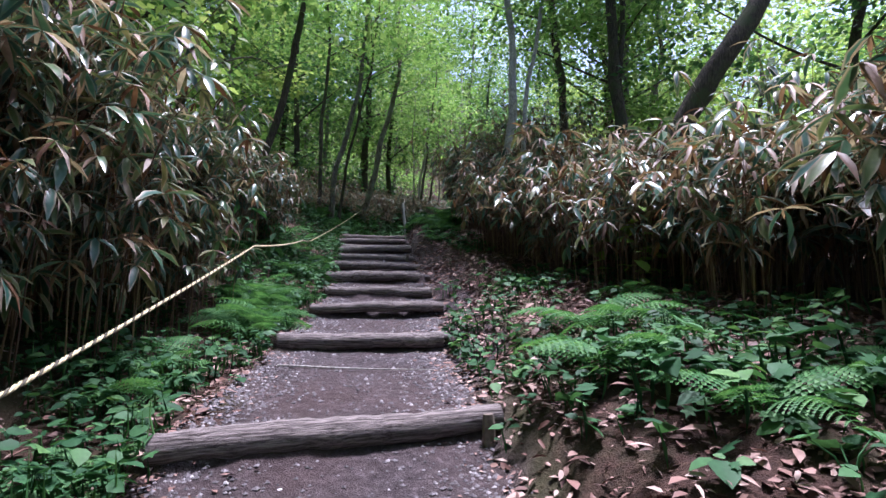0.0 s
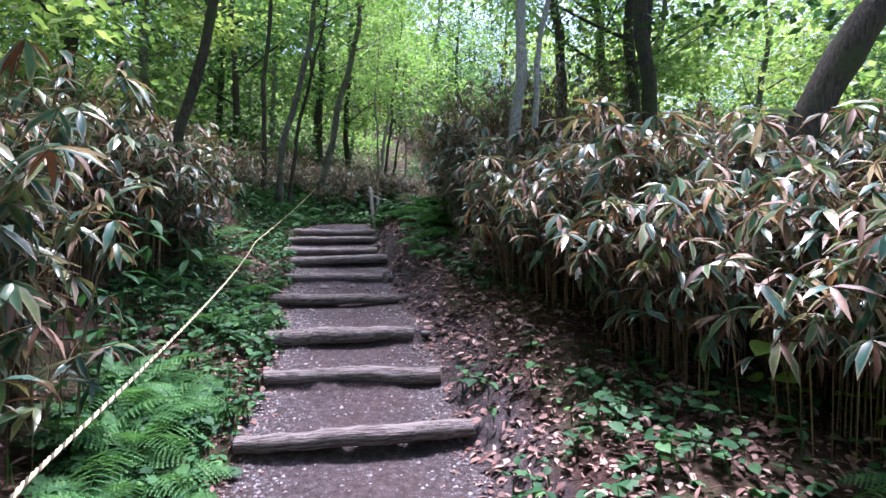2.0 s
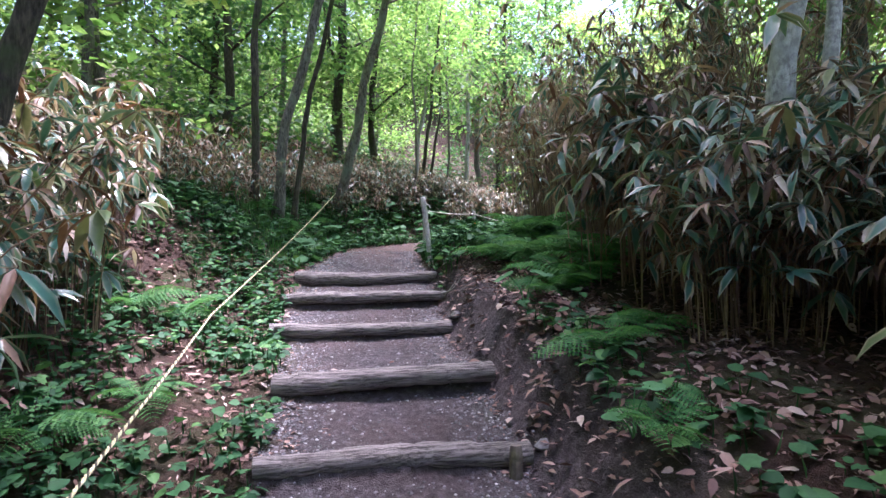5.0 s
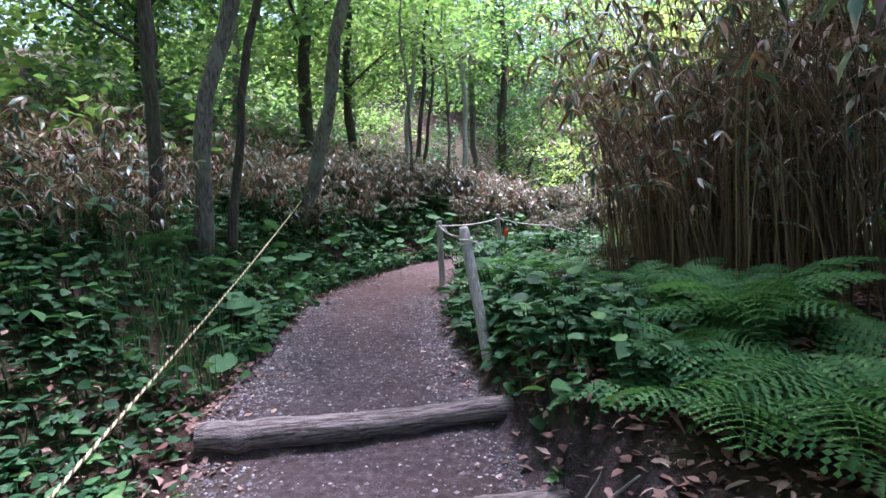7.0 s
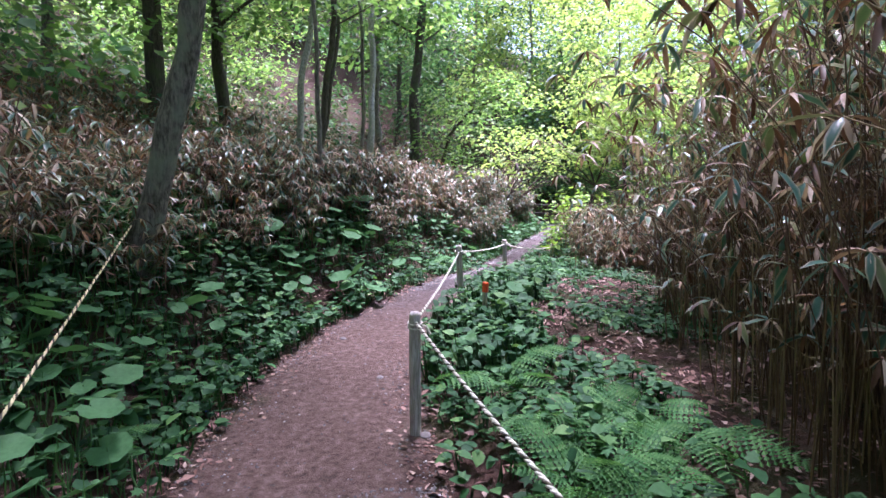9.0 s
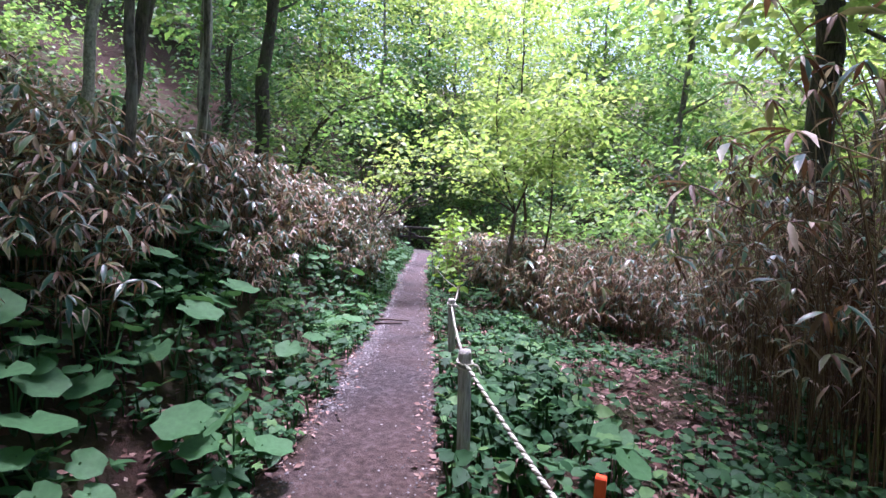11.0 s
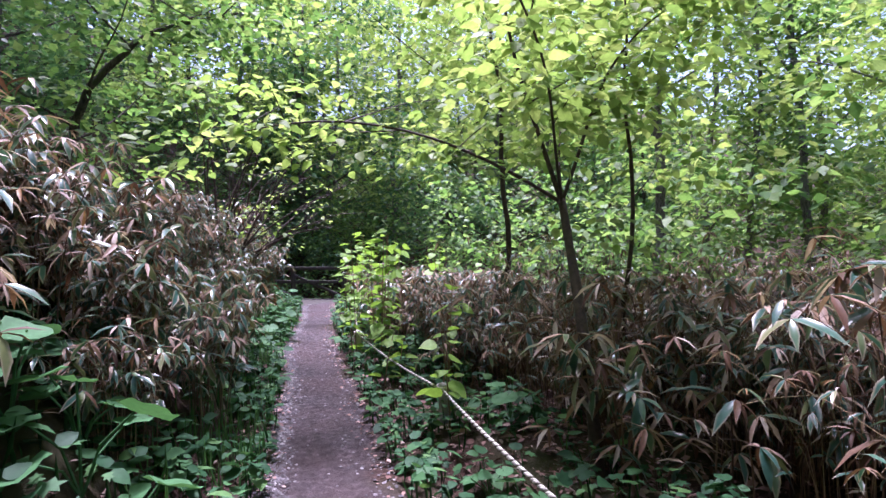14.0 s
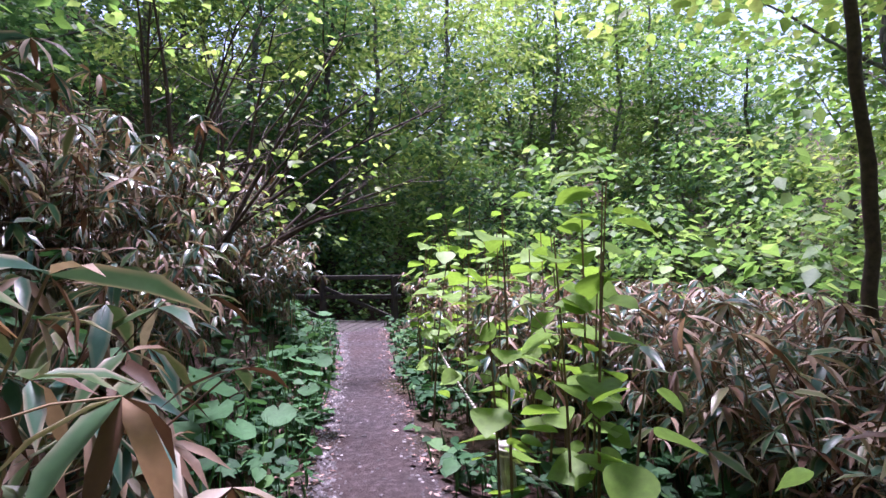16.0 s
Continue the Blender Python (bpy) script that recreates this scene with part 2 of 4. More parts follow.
def leaves(shape, P, D, N, L, W):
    """All leaves of one outline: places, directions, normals, lengths and widths."""
    tv, tf, tr = shape
    P, D, N = np.asarray(P, float), unit(np.asarray(D, float)), np.asarray(N, float)
    n, k = len(P), len(tv)
    S = unit(np.cross(D, N) + 1e-6)
    N = np.cross(S, D)
    L, W = np.broadcast_to(L, n)[:, None, None], np.broadcast_to(W, n)[:, None, None]
    V = P[:, None] + D[:, None] * tv[None, :, :1] * L + S[:, None] * tv[None, :, 1:2] * W + N[:, None] * tv[None, :, 2:] * L
    F = [tuple(i * k + j for j in f) for i in range(n) for f in tf]
    return V.reshape(-1, 3), F, np.tile(tr, n)


class Pile:
    """Gathers pieces of geometry for one mesh."""

    def __init__(self):
        self.v, self.f, self.r, self.n = [], [], [], 0

    def add(self, v, f, r=None):
        v = np.asarray(v, float)
        self.f += [tuple(i + self.n for i in g) for g in f]
        self.v.append(v)
        self.r.append(np.zeros(len(v)) if r is None else np.asarray(r))
        self.n += len(v)
        return self

    def mesh(self, name, material, smooth=False):
        return mesh_of(name, np.vstack(self.v), self.f, material, np.concatenate(self.r), smooth)


def tube(pts, radii, sides=7, cap=True, rough=0.0):
    pts = np.asarray(pts, float)
    radii = np.broadcast_to(radii, len(pts))
    t = unit(np.gradient(pts, axis=0))
    ref = np.array([0, 0, 1.0]) if abs(t[0][2]) < 0.85 else np.array([1.0, 0, 0])
    s = unit(np.cross(t, ref))
    w = np.cross(s, t)
    a = np.arange(sides) * 2 * math.pi / sides
    rr = radii[:, None] * (1 + rough * rng.normal(size=(len(pts), sides)))
    V = pts[:, None] + s[:, None] * (np.cos(a) * rr)[..., None] + w[:, None] * (np.sin(a) * rr)[..., None]
    F = [(i * sides + j, i * sides + (j + 1) % sides, (i + 1) * sides + (j + 1) % sides, (i + 1) * sides + j) for i in range(len(pts) - 1) for j in range(sides)]
    if cap:
        F += [tuple(range(sides))[::-1], tuple((len(pts) - 1) * sides + j for j in range(sides))]
    return V.reshape(-1, 3), F


def curve_pts(points, n):
    """A smooth line through a few points."""
    p = np.asarray(points, float)
    s = np.r_[0, np.cumsum(np.linalg.norm(np.diff(p, axis=0), axis=1))]
    u = np.linspace(0, s[-1], n)
    q = np.c_[[np.interp(u, s, p[:, i]) for i in range(3)]].T
    if n > 8 and len(p) > 2:
        for _ in range(3):
            q[1:-1] = (q[:-2] + 2 * q[1:-1] + q[2:]) / 4
    return q


# ---------------------------------------------------------------- the lie of the land
LOGS = [((2.27, 2.09), (3.52, 2.87), 1.13), ((1.66, 4.30), (2.89, 4.55), 1.34), ((1.33, 5.67), (2.59, 6.02), 1.52), ((1.12, 6.53), (2.31, 6.77), 1.71),
        ((0.86, 7.18), (1.96, 7.50), 1.90), ((0.37, 8.40), (1.66, 8.90), 2.10), ((0.16, 9.32), (1.30, 9.74), 2.29), ((-0.12, 10.1), (1.06, 10.45), 2.46),
        ((-0.68, 11.2), (0.64, 11.63), 2.60), ((-0.92, 11.95), (0.48, 12.38), 2.77), ((-1.08, 12.66), (0.28, 13.06), 2.94)]
LINE = np.array([(-60, 12, .8, -6.0), (-6, 5.4, .7, -.15), (0, 3.72, .68, .56), (2.48, 2.90, .66, 1.1), (4.43, 2.28, .64, 1.3), (5.85, 1.96, .64, 1.5), (6.65, 1.72, .62, 1.7), (7.4, 1.53, .60, 1.9),
                 (8.65, 1.02, .62, 2.1), (9.5, .74, .60, 2.3), (10.3, .46, .62, 2.45), (11.4, 0, .66, 2.6), (12.2, -.22, .68, 2.77), (12.9, -.42, .68, 2.93), (14, -.70, .62, 3.0), (15, -.90, .58, 3.08),
                 (16.3, -.98, .56, 3.14), (17.2, -.93, .52, 3.17), (18.3, -.68, .45, 3.22), (19.3, -.22, .42, 3.26), (20.3, .25, .38, 3.25), (21.4, .72, .36, 3.18), (23, 1.36, .36, 3.0), (25.1, 2.25, .31, 2.97),
                 (26.5, 2.85, .30, 2.95), (27.8, 3.32, .30, 2.95), (29.7, 4.2, .28, 2.95), (30.4, 4.58, .28, 2.95), (32.4, 5.5, .34, 2.95), (33.6, 6.0, .4, 2.9), (60, 18, .4, 2.5)])
# what the banks do along the trail: y, left offset, left width, left rise, right offset, right width, right rise
BANK = np.array([(-6, .45, 2.0, .9, .1, .8, .2), (8, .5, 2.2, 1.0, .05, .6, .22), (10, .4, 2.2, .95, .02, .35, .30), (13, .12, 1.5, .95, .0, .22, .32), (17, .1, 1.5, 1.0, .05, .6, .15),
                 (19, .15, 1.8, 1.15, .1, .6, .10), (22, .08, 1.5, 1.22, .1, .6, .05), (33, .05, 1.4, 1.3, .1, 1, .03)])
_ys, _zs, _sk = [], [], []
for (lx, ly), (rx, ry), z in LOGS:
    yc = (ly + ry) / 2
    _ys += [yc - 0.03, yc + 0.03]
    _zs += [z - 0.15, z - 0.035]
    _sk.append((yc, (ry - ly) / (rx - lx)))
_low = [(y, z) for y, _, _, z in LINE if y < 1.5]
_high = [(y, z) for y, _, _, z in LINE if y > 13.5]
PROF = np.array(_low + list(zip(_ys, _zs)) + _high)
_sk = np.array([(0, .3)] + _sk + [(14.5, 0.0), (40, 0.0)])


def smooth01(t):
    t = np.clip(t, 0, 1)
    return t * t * (3 - 2 * t)


def off_trail(x, y):
    """Distance to the right of the trail's middle, and half its width."""
    y = np.asarray(y, float)
    return (np.asarray(x, float) - np.interp(y, LINE[:, 0], LINE[:, 1])) * 0.93, np.interp(y, LINE[:, 0], LINE[:, 2])


def wob(x, y, s, k=0.0):
    return np.sin(x * s + 1.3 * k) * np.cos(y * s * 1.13 + k) + 0.5 * np.sin(x * s * 2.3 + y * s * 1.7 + k)


def height(x, y):
    x, y = np.asarray(x, float), np.asarray(y, float)
    u, hw = off_trail(x, y)
    ys = y - np.interp(y, _sk[:, 0], _sk[:, 1]) * np.clip(u / 0.93, -0.9, 0.9)
    z = np.interp(ys, PROF[:, 0], PROF[:, 1])
    soft = np.interp(y, LINE[:, 0], LINE[:, 3]) - 0.05
    side = smooth01((np.abs(u) - hw - 0.02) / 0.25)
    z = z * (1 - side) + soft * side
    ol, wl, ml, orr, wr, mr = (np.interp(y, BANK[:, 0], BANK[:, i]) for i in range(1, 7))
    ul, ur = np.maximum(0, -u - hw), np.maximum(0, u - hw)
    z = z + ml * smooth01((ul - ol) / wl) + mr * smooth01((ur - orr) / wr)
    z = z + np.clip(0.30 * np.maximum(0, ul - 3.2), 0, 7) * smooth01((y - 4) / 14)
    z = z + np.clip(0.10 * np.maximum(0, ul - 3.2), 0, 3)
    z = z + np.where(y < 15, np.clip(0.06 * ur, 0, 0.35), 0) - np.clip(0.07 * np.maximum(0, ur - 1.0), 0, 0.9) * smooth01((y - 15) / 5)
    far = smooth01((ur - 16) / 30)
    z = z + 9 * far * smooth01((y - 10) / 25)
    hill = np.maximum(0, y - 38.5)
    gully = -1.0 * np.exp(-((y - 36.3) / 1.2) ** 2)
    z = z + gully + np.minimum(0.42 * hill, 16)
    rough = smooth01((np.abs(u) - hw) / 0.3)
    z = z + rough * (0.035 * wob(x, y, 2.1) + 0.018 * wob(x, y, 5.7, 2.0)) + (1 - rough) * 0.010 * wob(x, y, 6.0, 1.0)
    return z


def ground_z(x, y):
    return float(height(x, y))


def beside(y, u):
    """x at a distance from the trail's edge, negative to the left."""
    return float(np.interp(y, LINE[:, 0], LINE[:, 1])) + (u + math.copysign(float(np.interp(y, LINE[:, 0], LINE[:, 2])), u)) / .93


def build_ground():
    xs = np.r_[-900, -300, -120, -60, -35, -24, -17, -12, -9.5, np.arange(-8, 11, 0.11), 12, 14, 17, 21, 26, 33, 45, 65, 120, 300, 900]
    ys = np.r_[-900, -300, -120, -60, -30, -16, -9, -6, np.arange(-4, 36, 0.09), np.arange(36, 44, 0.4), 46, 49, 53, 58, 66, 80, 120, 300, 900]
    X, Y = np.meshgrid(xs, ys)
    Z = height(X, Y)
    nx, ny = len(xs), len(ys)
    i = np.arange((ny - 1) * (nx - 1))
    a = (i // (nx - 1)) * nx + i % (nx - 1)
    F = np.c_[a, a + 1, a + nx + 1, a + nx].tolist()
    me = mesh_of("ground", np.c_[X.ravel(), Y.ravel(), Z.ravel()], F, M_GROUND, smooth=True)
    u, hw = off_trail(X, Y)
    edge = hw * 0.97 + 0.09 * wob(X, Y, 3.1, 0.5) + 0.05 * wob(X, Y, 9.0, 1.7)
    wide = 0.38 * smooth01((Y - 2.5) / 2) * (1 - smooth01((Y - 11.5) / 2))
    t = 1 - smooth01((np.where(u > 0, u - wide, -u) - edge + 0.06) / 0.16)
    t = np.where(Y > 33.8, 0, t)
    me.attributes.new("trail", "FLOAT", "POINT").data.foreach_set("value", t.ravel().astype(np.float32))
    clay = smooth01((Y + .25 * wob(X, Y, 1.7) - 14.2) / 1.6) * (1 - smooth01((Y - 18.0) / 2.5))
    me.attributes.new("earth", "FLOAT", "POINT").data.foreach_set("value", clay.ravel().astype(np.float32))
    tagged(new("ground", me), "forest floor of dark soil with a worn gravel trail", "ground", kind="structure")


build_ground()


def log_step(left, right, z, girth=0.07, staked=()):
    """A log laid across the trail, sagging and knotty, held by a short stake."""
    (lx, ly), (rx, ry) = left, right
    length = math.hypot(rx - lx, ry - ly)
    root = empty_at("log_step", Matrix.Translation((lx, ly, z - girth)) @ Matrix.Rotation(math.atan2(ry - ly, rx - lx), 4, "Z"),
                    "weathered grey log laid across the trail as a step", "step", "log steps of the trail")
    n = 26
    s = np.linspace(-0.06, length + 0.05, n)
    bend = 0.03 * rng.normal()
    # along local z, so that the grain follows the log
    pts = np.c_[0.010 * rng.normal(size=n).cumsum() * 0.35, bend * np.sin(s / length * math.pi) + 0.006 * rng.normal(size=n), s]
    rad = girth * (1 + 0.10 * np.sin(s * 3 + rng.uniform(0, 6)) + 0.025 * rng.normal(size=n))
    v, f = tube(pts, rad, 14, False, 0.03)
    wood = part("log", mesh_of("log", v, f, M_LOG, smooth=True), root)
    wood.matrix_basis = Matrix.Rotation(radians(90), 4, "Y")
    for end in (0, n - 1):
        ring = v.reshape(n, 14, 3)[end]
        mid = ring.mean(0) + np.array([0, 0, -0.006 if end == 0 else 0.006])
        fan = [(14, (j + 1) % 14, j) if end == 0 else (14, j, (j + 1) % 14) for j in range(14)]
        e = part("cut_end", mesh_of("cut_end", np.vstack([ring, mid]), fan, M_LOGEND), root, "darkened sawn end")
        e.matrix_basis = wood.matrix_basis
    for at in (length - k for k in staked):
        v, f = tube([(at, -0.11, -0.20), (at, -0.108, 0.0), (at, -0.104, 0.045)], (0.032, 0.032, 0.026), 9, True, 0.04)
        part("stake", mesh_of("stake", v, f, M_LOGEND, smooth=False), root, "short dark stake")
    return root


for i, (l, r, z) in enumerate(LOGS):
    log_step(l, r, z, 0.068 if i == 0 else 0.061 + 0.007 * math.sin(i * 2.0), (0.06,) if i in (0, 6) else ())


# ---------------------------------------------------------------- fence posts and ropes
def fence_post(base, top, r=0.033, label="round grey wooden post beside the trail"):
    base, top = np.array(base, float), np.array(top, float)
    root = empty_at("fence_post", Matrix.Translation(base), label, "post", "rope fence posts")
    d = top - base
    s = np.array([-0.12, 0.0, 0.3, 0.6, 0.9, 0.975, 1.0])
    v, f = tube(d[None] * s[:, None], r * np.array([1.02, 1.02, 1, .99, .98, .96, .80]), 16, True, 0.012)
    part("shaft", mesh_of("shaft", v, f, M_POST, smooth=True), root)
    k = d * 0.90
    a = np.linspace(0, 2 * math.pi, 17)
    for dz in (-0.012, 0.012):
        v, f = tube(np.c_[k[0] + (r + .006) * np.cos(a), k[1] + (r + .006) * np.sin(a), np.full(17, k[2] + dz) + 0.006 * np.sin(a)], 0.005, 6, False)
        part("rope_wrap", mesh_of("rope_wrap", v, f, M_ROPEW, smooth=True), root, "pale rope wound round the post")
    v, f = tube([k + (r, 0, 0), k + (r + .03, -.01, -.01), k + (r + .05, -.02, -.05)], 0.007, 6)
    part("rope_tail", mesh_of("rope_tail", v, f, M_ROPEW), root, "loose rope end")
    return root


def rope(nodes, sag, r, light, dark, label):
    """A laid rope of three strands hanging between its supports."""
    pts = []
    nodes = np.asarray(nodes, float)
    for a, b in zip(nodes[:-1], nodes[1:]):
        n = max(6, int(np.linalg.norm(b - a) / 0.012))
        t = np.linspace(0, 1, n)[:, None]
        p = a + (b - a) * t
        p[:, 2] -= sag * np.linalg.norm(b - a) * 4 * (t * (1 - t))[:, 0]
        pts.append(p[:-1])
    p = np.vstack(pts + [nodes[-1:]])
    s = np.r_[0, np.cumsum(np.linalg.norm(np.diff(p, axis=0), axis=1))]
    t = unit(np.gradient(p, axis=0))
    side = unit(np.cross(t, [0, 0, 1.0]))
    up = np.cross(side, t)
    mid = nodes[len(nodes) // 2]
    root = empty_at("rope", Matrix.Translation(mid), label, "rope")
    for k in range(3):
        a = s / 0.075 * 2 * math.pi + k * 2 * math.pi / 3
        q = p + (side * np.cos(a)[:, None] + up * np.sin(a)[:, None]) * r * 0.55 - mid
        v, f = tube(q, r * 0.58, 5, True)
        part("strand", mesh_of("strand", v, f, dark if k == 0 else light, smooth=True), root)
    return root


POSTS = [((0.21, 13.42, 3.22), (0.08, 13.60, 3.80)), ((-0.41, 16.33, 3.33), (-0.41, 16.31, 3.86)), ((0.21, 18.92, 3.30), (0.18, 18.92, 3.93)),
         ((1.15, 21.07, 3.06), (1.12, 21.07, 3.76)), ((2.95, 24.62, 2.86), (2.91, 24.60, 3.26)), ((3.68, 27.2, 2.84), (3.65, 27.2, 3.24)), ((5.18, 30.2, 2.84), (5.18, 30.2, 3.34))]
for b, t in POSTS:
    fence_post((b[0], b[1], ground_z(b[0], b[1])), t)
tops = [tuple(np.array(b) * 0.10 + np.array(t) * 0.90) for b, t in POSTS]
rope([np.array(t) + (0.0, 0.0, 0.0) for t in tops], 0.014, 0.0088, M_ROPEW, M_ROPED, "pale three-strand rope strung between the grey posts")
LEFT_ROPE = [(3.05, -0.6, 1.10), (1.60, 3.9, 2.02), (0.42, 7.2, 2.34), (-1.13, 11.0, 2.70), (-2.50, 17.72, 4.25)]
rope(LEFT_ROPE, 0.006, 0.0075, M_ROPE, M_ROPED, "tan and dark twisted guide rope along the steps")


def marker_stake(x, y, top):
    z = ground_z(x, y)
    root = empty_at("marker_stake", Matrix.Translation((x, y, z)), "thin wooden survey stake with an orange top", "stake")
    v, f = tube([(0, 0, -0.1), (0, 0, top - z - 0.09), (0.004, 0, top - z - 0.085)], (.022, .022, .020), 4)
    part("shaft", mesh_of("shaft", v, f, M_POST), root)
    v, f = tube([(0.004, 0, top - z - 0.088), (0.005, 0, top - z - 0.006), (0.006, 0, top - z)], (.028, .028, .022), 4)
    part("painted_top", mesh_of("painted_top", v, f, M_ORANGE), root, "bright orange top")


marker_stake(0.30, 18.05, 3.70)


# ---------------------------------------------------------------- footbridge
def plank_mesh(name, a, b, w, h, material):
    a, b = Vector(a), Vector(b)
    bm = bmesh.new()
    bmesh.ops.create_cube(bm, size=1.0, matrix=Matrix.Diagonal((w, h, (b - a).length, 1)))
    bmesh.ops.bevel(bm, geom=bm.edges[:], offset=min(w, h) * 0.08, segments=1, affect="EDGES")
    bmesh.ops.transform(bm, matrix=Matrix.Translation((a + b) / 2) @ (b - a).to_track_quat("Z", "Y").to_matrix().to_4x4(), verts=bm.verts)
    me = bpy.data.meshes.new(name)
    bm.to_mesh(me)
    bm.free()
    me.materials.append(material)
    return me


def footbridge():
    o = Vector((6.55, 33.35, 2.92))
    d = Vector((-0.72, 0.69, 0)).normalized()
    s = Vector((-d.y, d.x, 0)) * -1
    root = empty_at("footbridge", Matrix.Translation(o), "small dark timber footbridge with braced handrails", "bridge")
    length, wide = 4.2, 1.1
    # deck to the near side of the far handrail
    for i in range(26):
        c = d * (0.08 + i * length / 26)
        part("deck_board", plank_mesh("deck_board", c - s * (wide + .1) + Vector((0, 0, .0)), c + s * 0.1, 0.145, 0.04, M_DARKWOOD), root)
    for side in (0.05, -wide - 0.05):
        q = s * side
        part("beam", plank_mesh("beam", q + Vector((0, 0, -.14)), q + d * length + Vector((0, 0, -.14)), 0.12, 0.2, M_DARKWOOD), root)
        if side < 0:
            q = q + d * 1.6
        for i in range(4 if side > 0 else 3):
            c = q + d * (i * length / 3.4)
            part("rail_post", plank_mesh("rail_post", c + Vector((0, 0, -.2)), c + Vector((0, 0, .76)), 0.09, 0.09, M_DARKWOOD), root)
            if i < 3:
                e = c + d * (length / 3.4)
                part("brace", plank_mesh("brace", c + Vector((0, 0, .06)), e + Vector((0, 0, .58)), 0.05, 0.06, M_DARKWOOD), root)
        end = q + d * (length * (3 if side > 0 else 2) / 3.4 + 0.1)
        for hh in (.74, .42):
            part("handrail", plank_mesh("handrail", q - d * 0.1 + Vector((0, 0, hh)), end + Vector((0, 0, hh)), 0.07, 0.07, M_DARKWOOD), root)


footbridge()


# ---------------------------------------------------------------- trees
def sprays(centres, per, radius, flat, size, shape=KITE, tilt=0.45):
    """Flat sprays of leaves round branch ends."""
    C = np.repeat(np.asarray(centres, float), per, axis=0)
    n = len(C)
    a, rr = rng.uniform(0, 2 * math.pi, n), radius * np.sqrt(rng.uniform(0, 1, n))
    P = C + np.c_[rr * np.cos(a), rr * np.sin(a), flat * radius * rng.normal(size=n) - 0.25 * rr]
    D = np.c_[np.cos(a + rng.normal(size=n) * .8), np.sin(a + rng.normal(size=n) * .8), -0.25 + 0.35 * rng.normal(size=n)]
    N = np.c_[tilt * rng.normal(size=n), tilt * rng.normal(size=n), np.ones(n)]
    L = size * rng.uniform(0.65, 1.25, n)
    return leaves(shape, P, D, N, L, L * 0.72)


def grow_tree(name, m, label, trunk_pts, r0, bark, crown_leaf, limbs, spray_n, per, size, crown_from=0.35, reach=2.2, spray_r=0.75, shape=KITE, group="", category="tree"):
    """Trunk, limbs and crown; trunk_pts are local, limbs a count."""
    root = empty_at(name, m, label, category, group)
    n = 30
    p = curve_pts(trunk_pts, n)
    ph = rng.uniform(0, 6, 2)
    p[1:, :2] += (0.045 * np.sin(p[1:, 2:] * 1.5 + ph) + 0.02 * np.sin(p[1:, 2:] * 3.7 + ph * 2)) * np.clip(p[1:, 2:], 0, 1) + 0.006 * rng.normal(size=(n - 1, 2))
    rad = np.interp(np.linspace(0, 1, n), [0, .05, .5, 1], [r0 * 1.45, r0 * 1.05, r0 * .78, r0 * .25])
    v, f = tube(p, rad * (1 + .05 * np.sin(np.arange(n) * 1.9)), 12, True, 0.05)
    part("trunk", mesh_of("trunk", v, f, bark, smooth=True), root)
    H = p[-1, 2]
    ends = []
    for i in range(limbs):
        k = crown_from + (1 - crown_from) * (i + rng.uniform(0, .8)) / limbs
        j = min(k, .99) * (n - 1)
        o = p[int(j)] + (p[min(int(j) + 1, n - 1)] - p[int(j)]) * (j % 1)
        a = i * 2.4 + rng.uniform(0, 1)
        ln = reach * (1.15 - 0.55 * k) * rng.uniform(.7, 1.2)
        q = np.array([o, o + ln * .35 * np.array([math.cos(a), math.sin(a), .55]), o + ln * .7 * np.array([math.cos(a + .2), math.sin(a + .2), .62]), o + ln * np.array([math.cos(a + .1), math.sin(a + .1), .60 + .2 * rng.normal()])])
        c = curve_pts(q, 9)
        w = np.interp(j / (n - 1), [0, 1], [r0 * .42, r0 * .16])
        v, f = tube(c, np.linspace(w, w * .2, 9), 6, False)
        part("limb", mesh_of("limb", v, f, bark, smooth=True), root)
        ends.append(c)
    if spray_n:
        E = np.vstack(ends) if ends else p[-8:]
        pick = rng.integers(0, len(E), spray_n)
        cen = E[pick] + rng.normal(size=(spray_n, 3)) * np.array([.55, .55, .35]) * reach * .45
        v, f, r = sprays(cen, per, spray_r, 0.14, size, shape)
        part("crown", mesh_of("crown", v, f, crown_leaf, r), root)
    return root


def at_ground(x, y, rz=0.0, dz=-0.05, s=1.0):
    return Matrix.Translation((x, y, ground_z(x, y) + dz)) @ Matrix.Rotation(rz, 4, "Z") @ Matrix.Scale(s, 4)


def place(x, y):
    return at_ground(x, y)


# trees beside the trail, each by its own stance
grow_tree("broadleaf_tree", place(-2.56, 17.86), "leaning grey-barked tree with the guide rope tied to it", [(0, 0, 0), (.28, 0, 1.0), (.75, .1, 2.8), (1.15, .3, 5.0), (1.2, .6, 8.5)], .098, M_BARK, M_CANOPY, 9, 60, 46, .13, .5)
grow_tree("broadleaf_tree", place(-2.58, 15.24), "twin-stemmed tree with furrowed grey bark", [(0, 0, 0), (.16, 0, 1.2), (.42, .1, 2.6), (.95, .3, 5.0), (1.1, .4, 9)], .078, M_BARK, M_CANOPY, 8, 50, 46, .13, .45)
grow_tree("broadleaf_tree", place(-2.78, 14.87), "upright dark stem of a twin-stemmed tree", [(0, 0, 0), (.02, 0, 1.2), (.10, .1, 3.0), (.15, .2, 5.5), (.1, .3, 9)], .058, M_BARKD, M_CANOPY, 8, 50, 46, .13, .5)
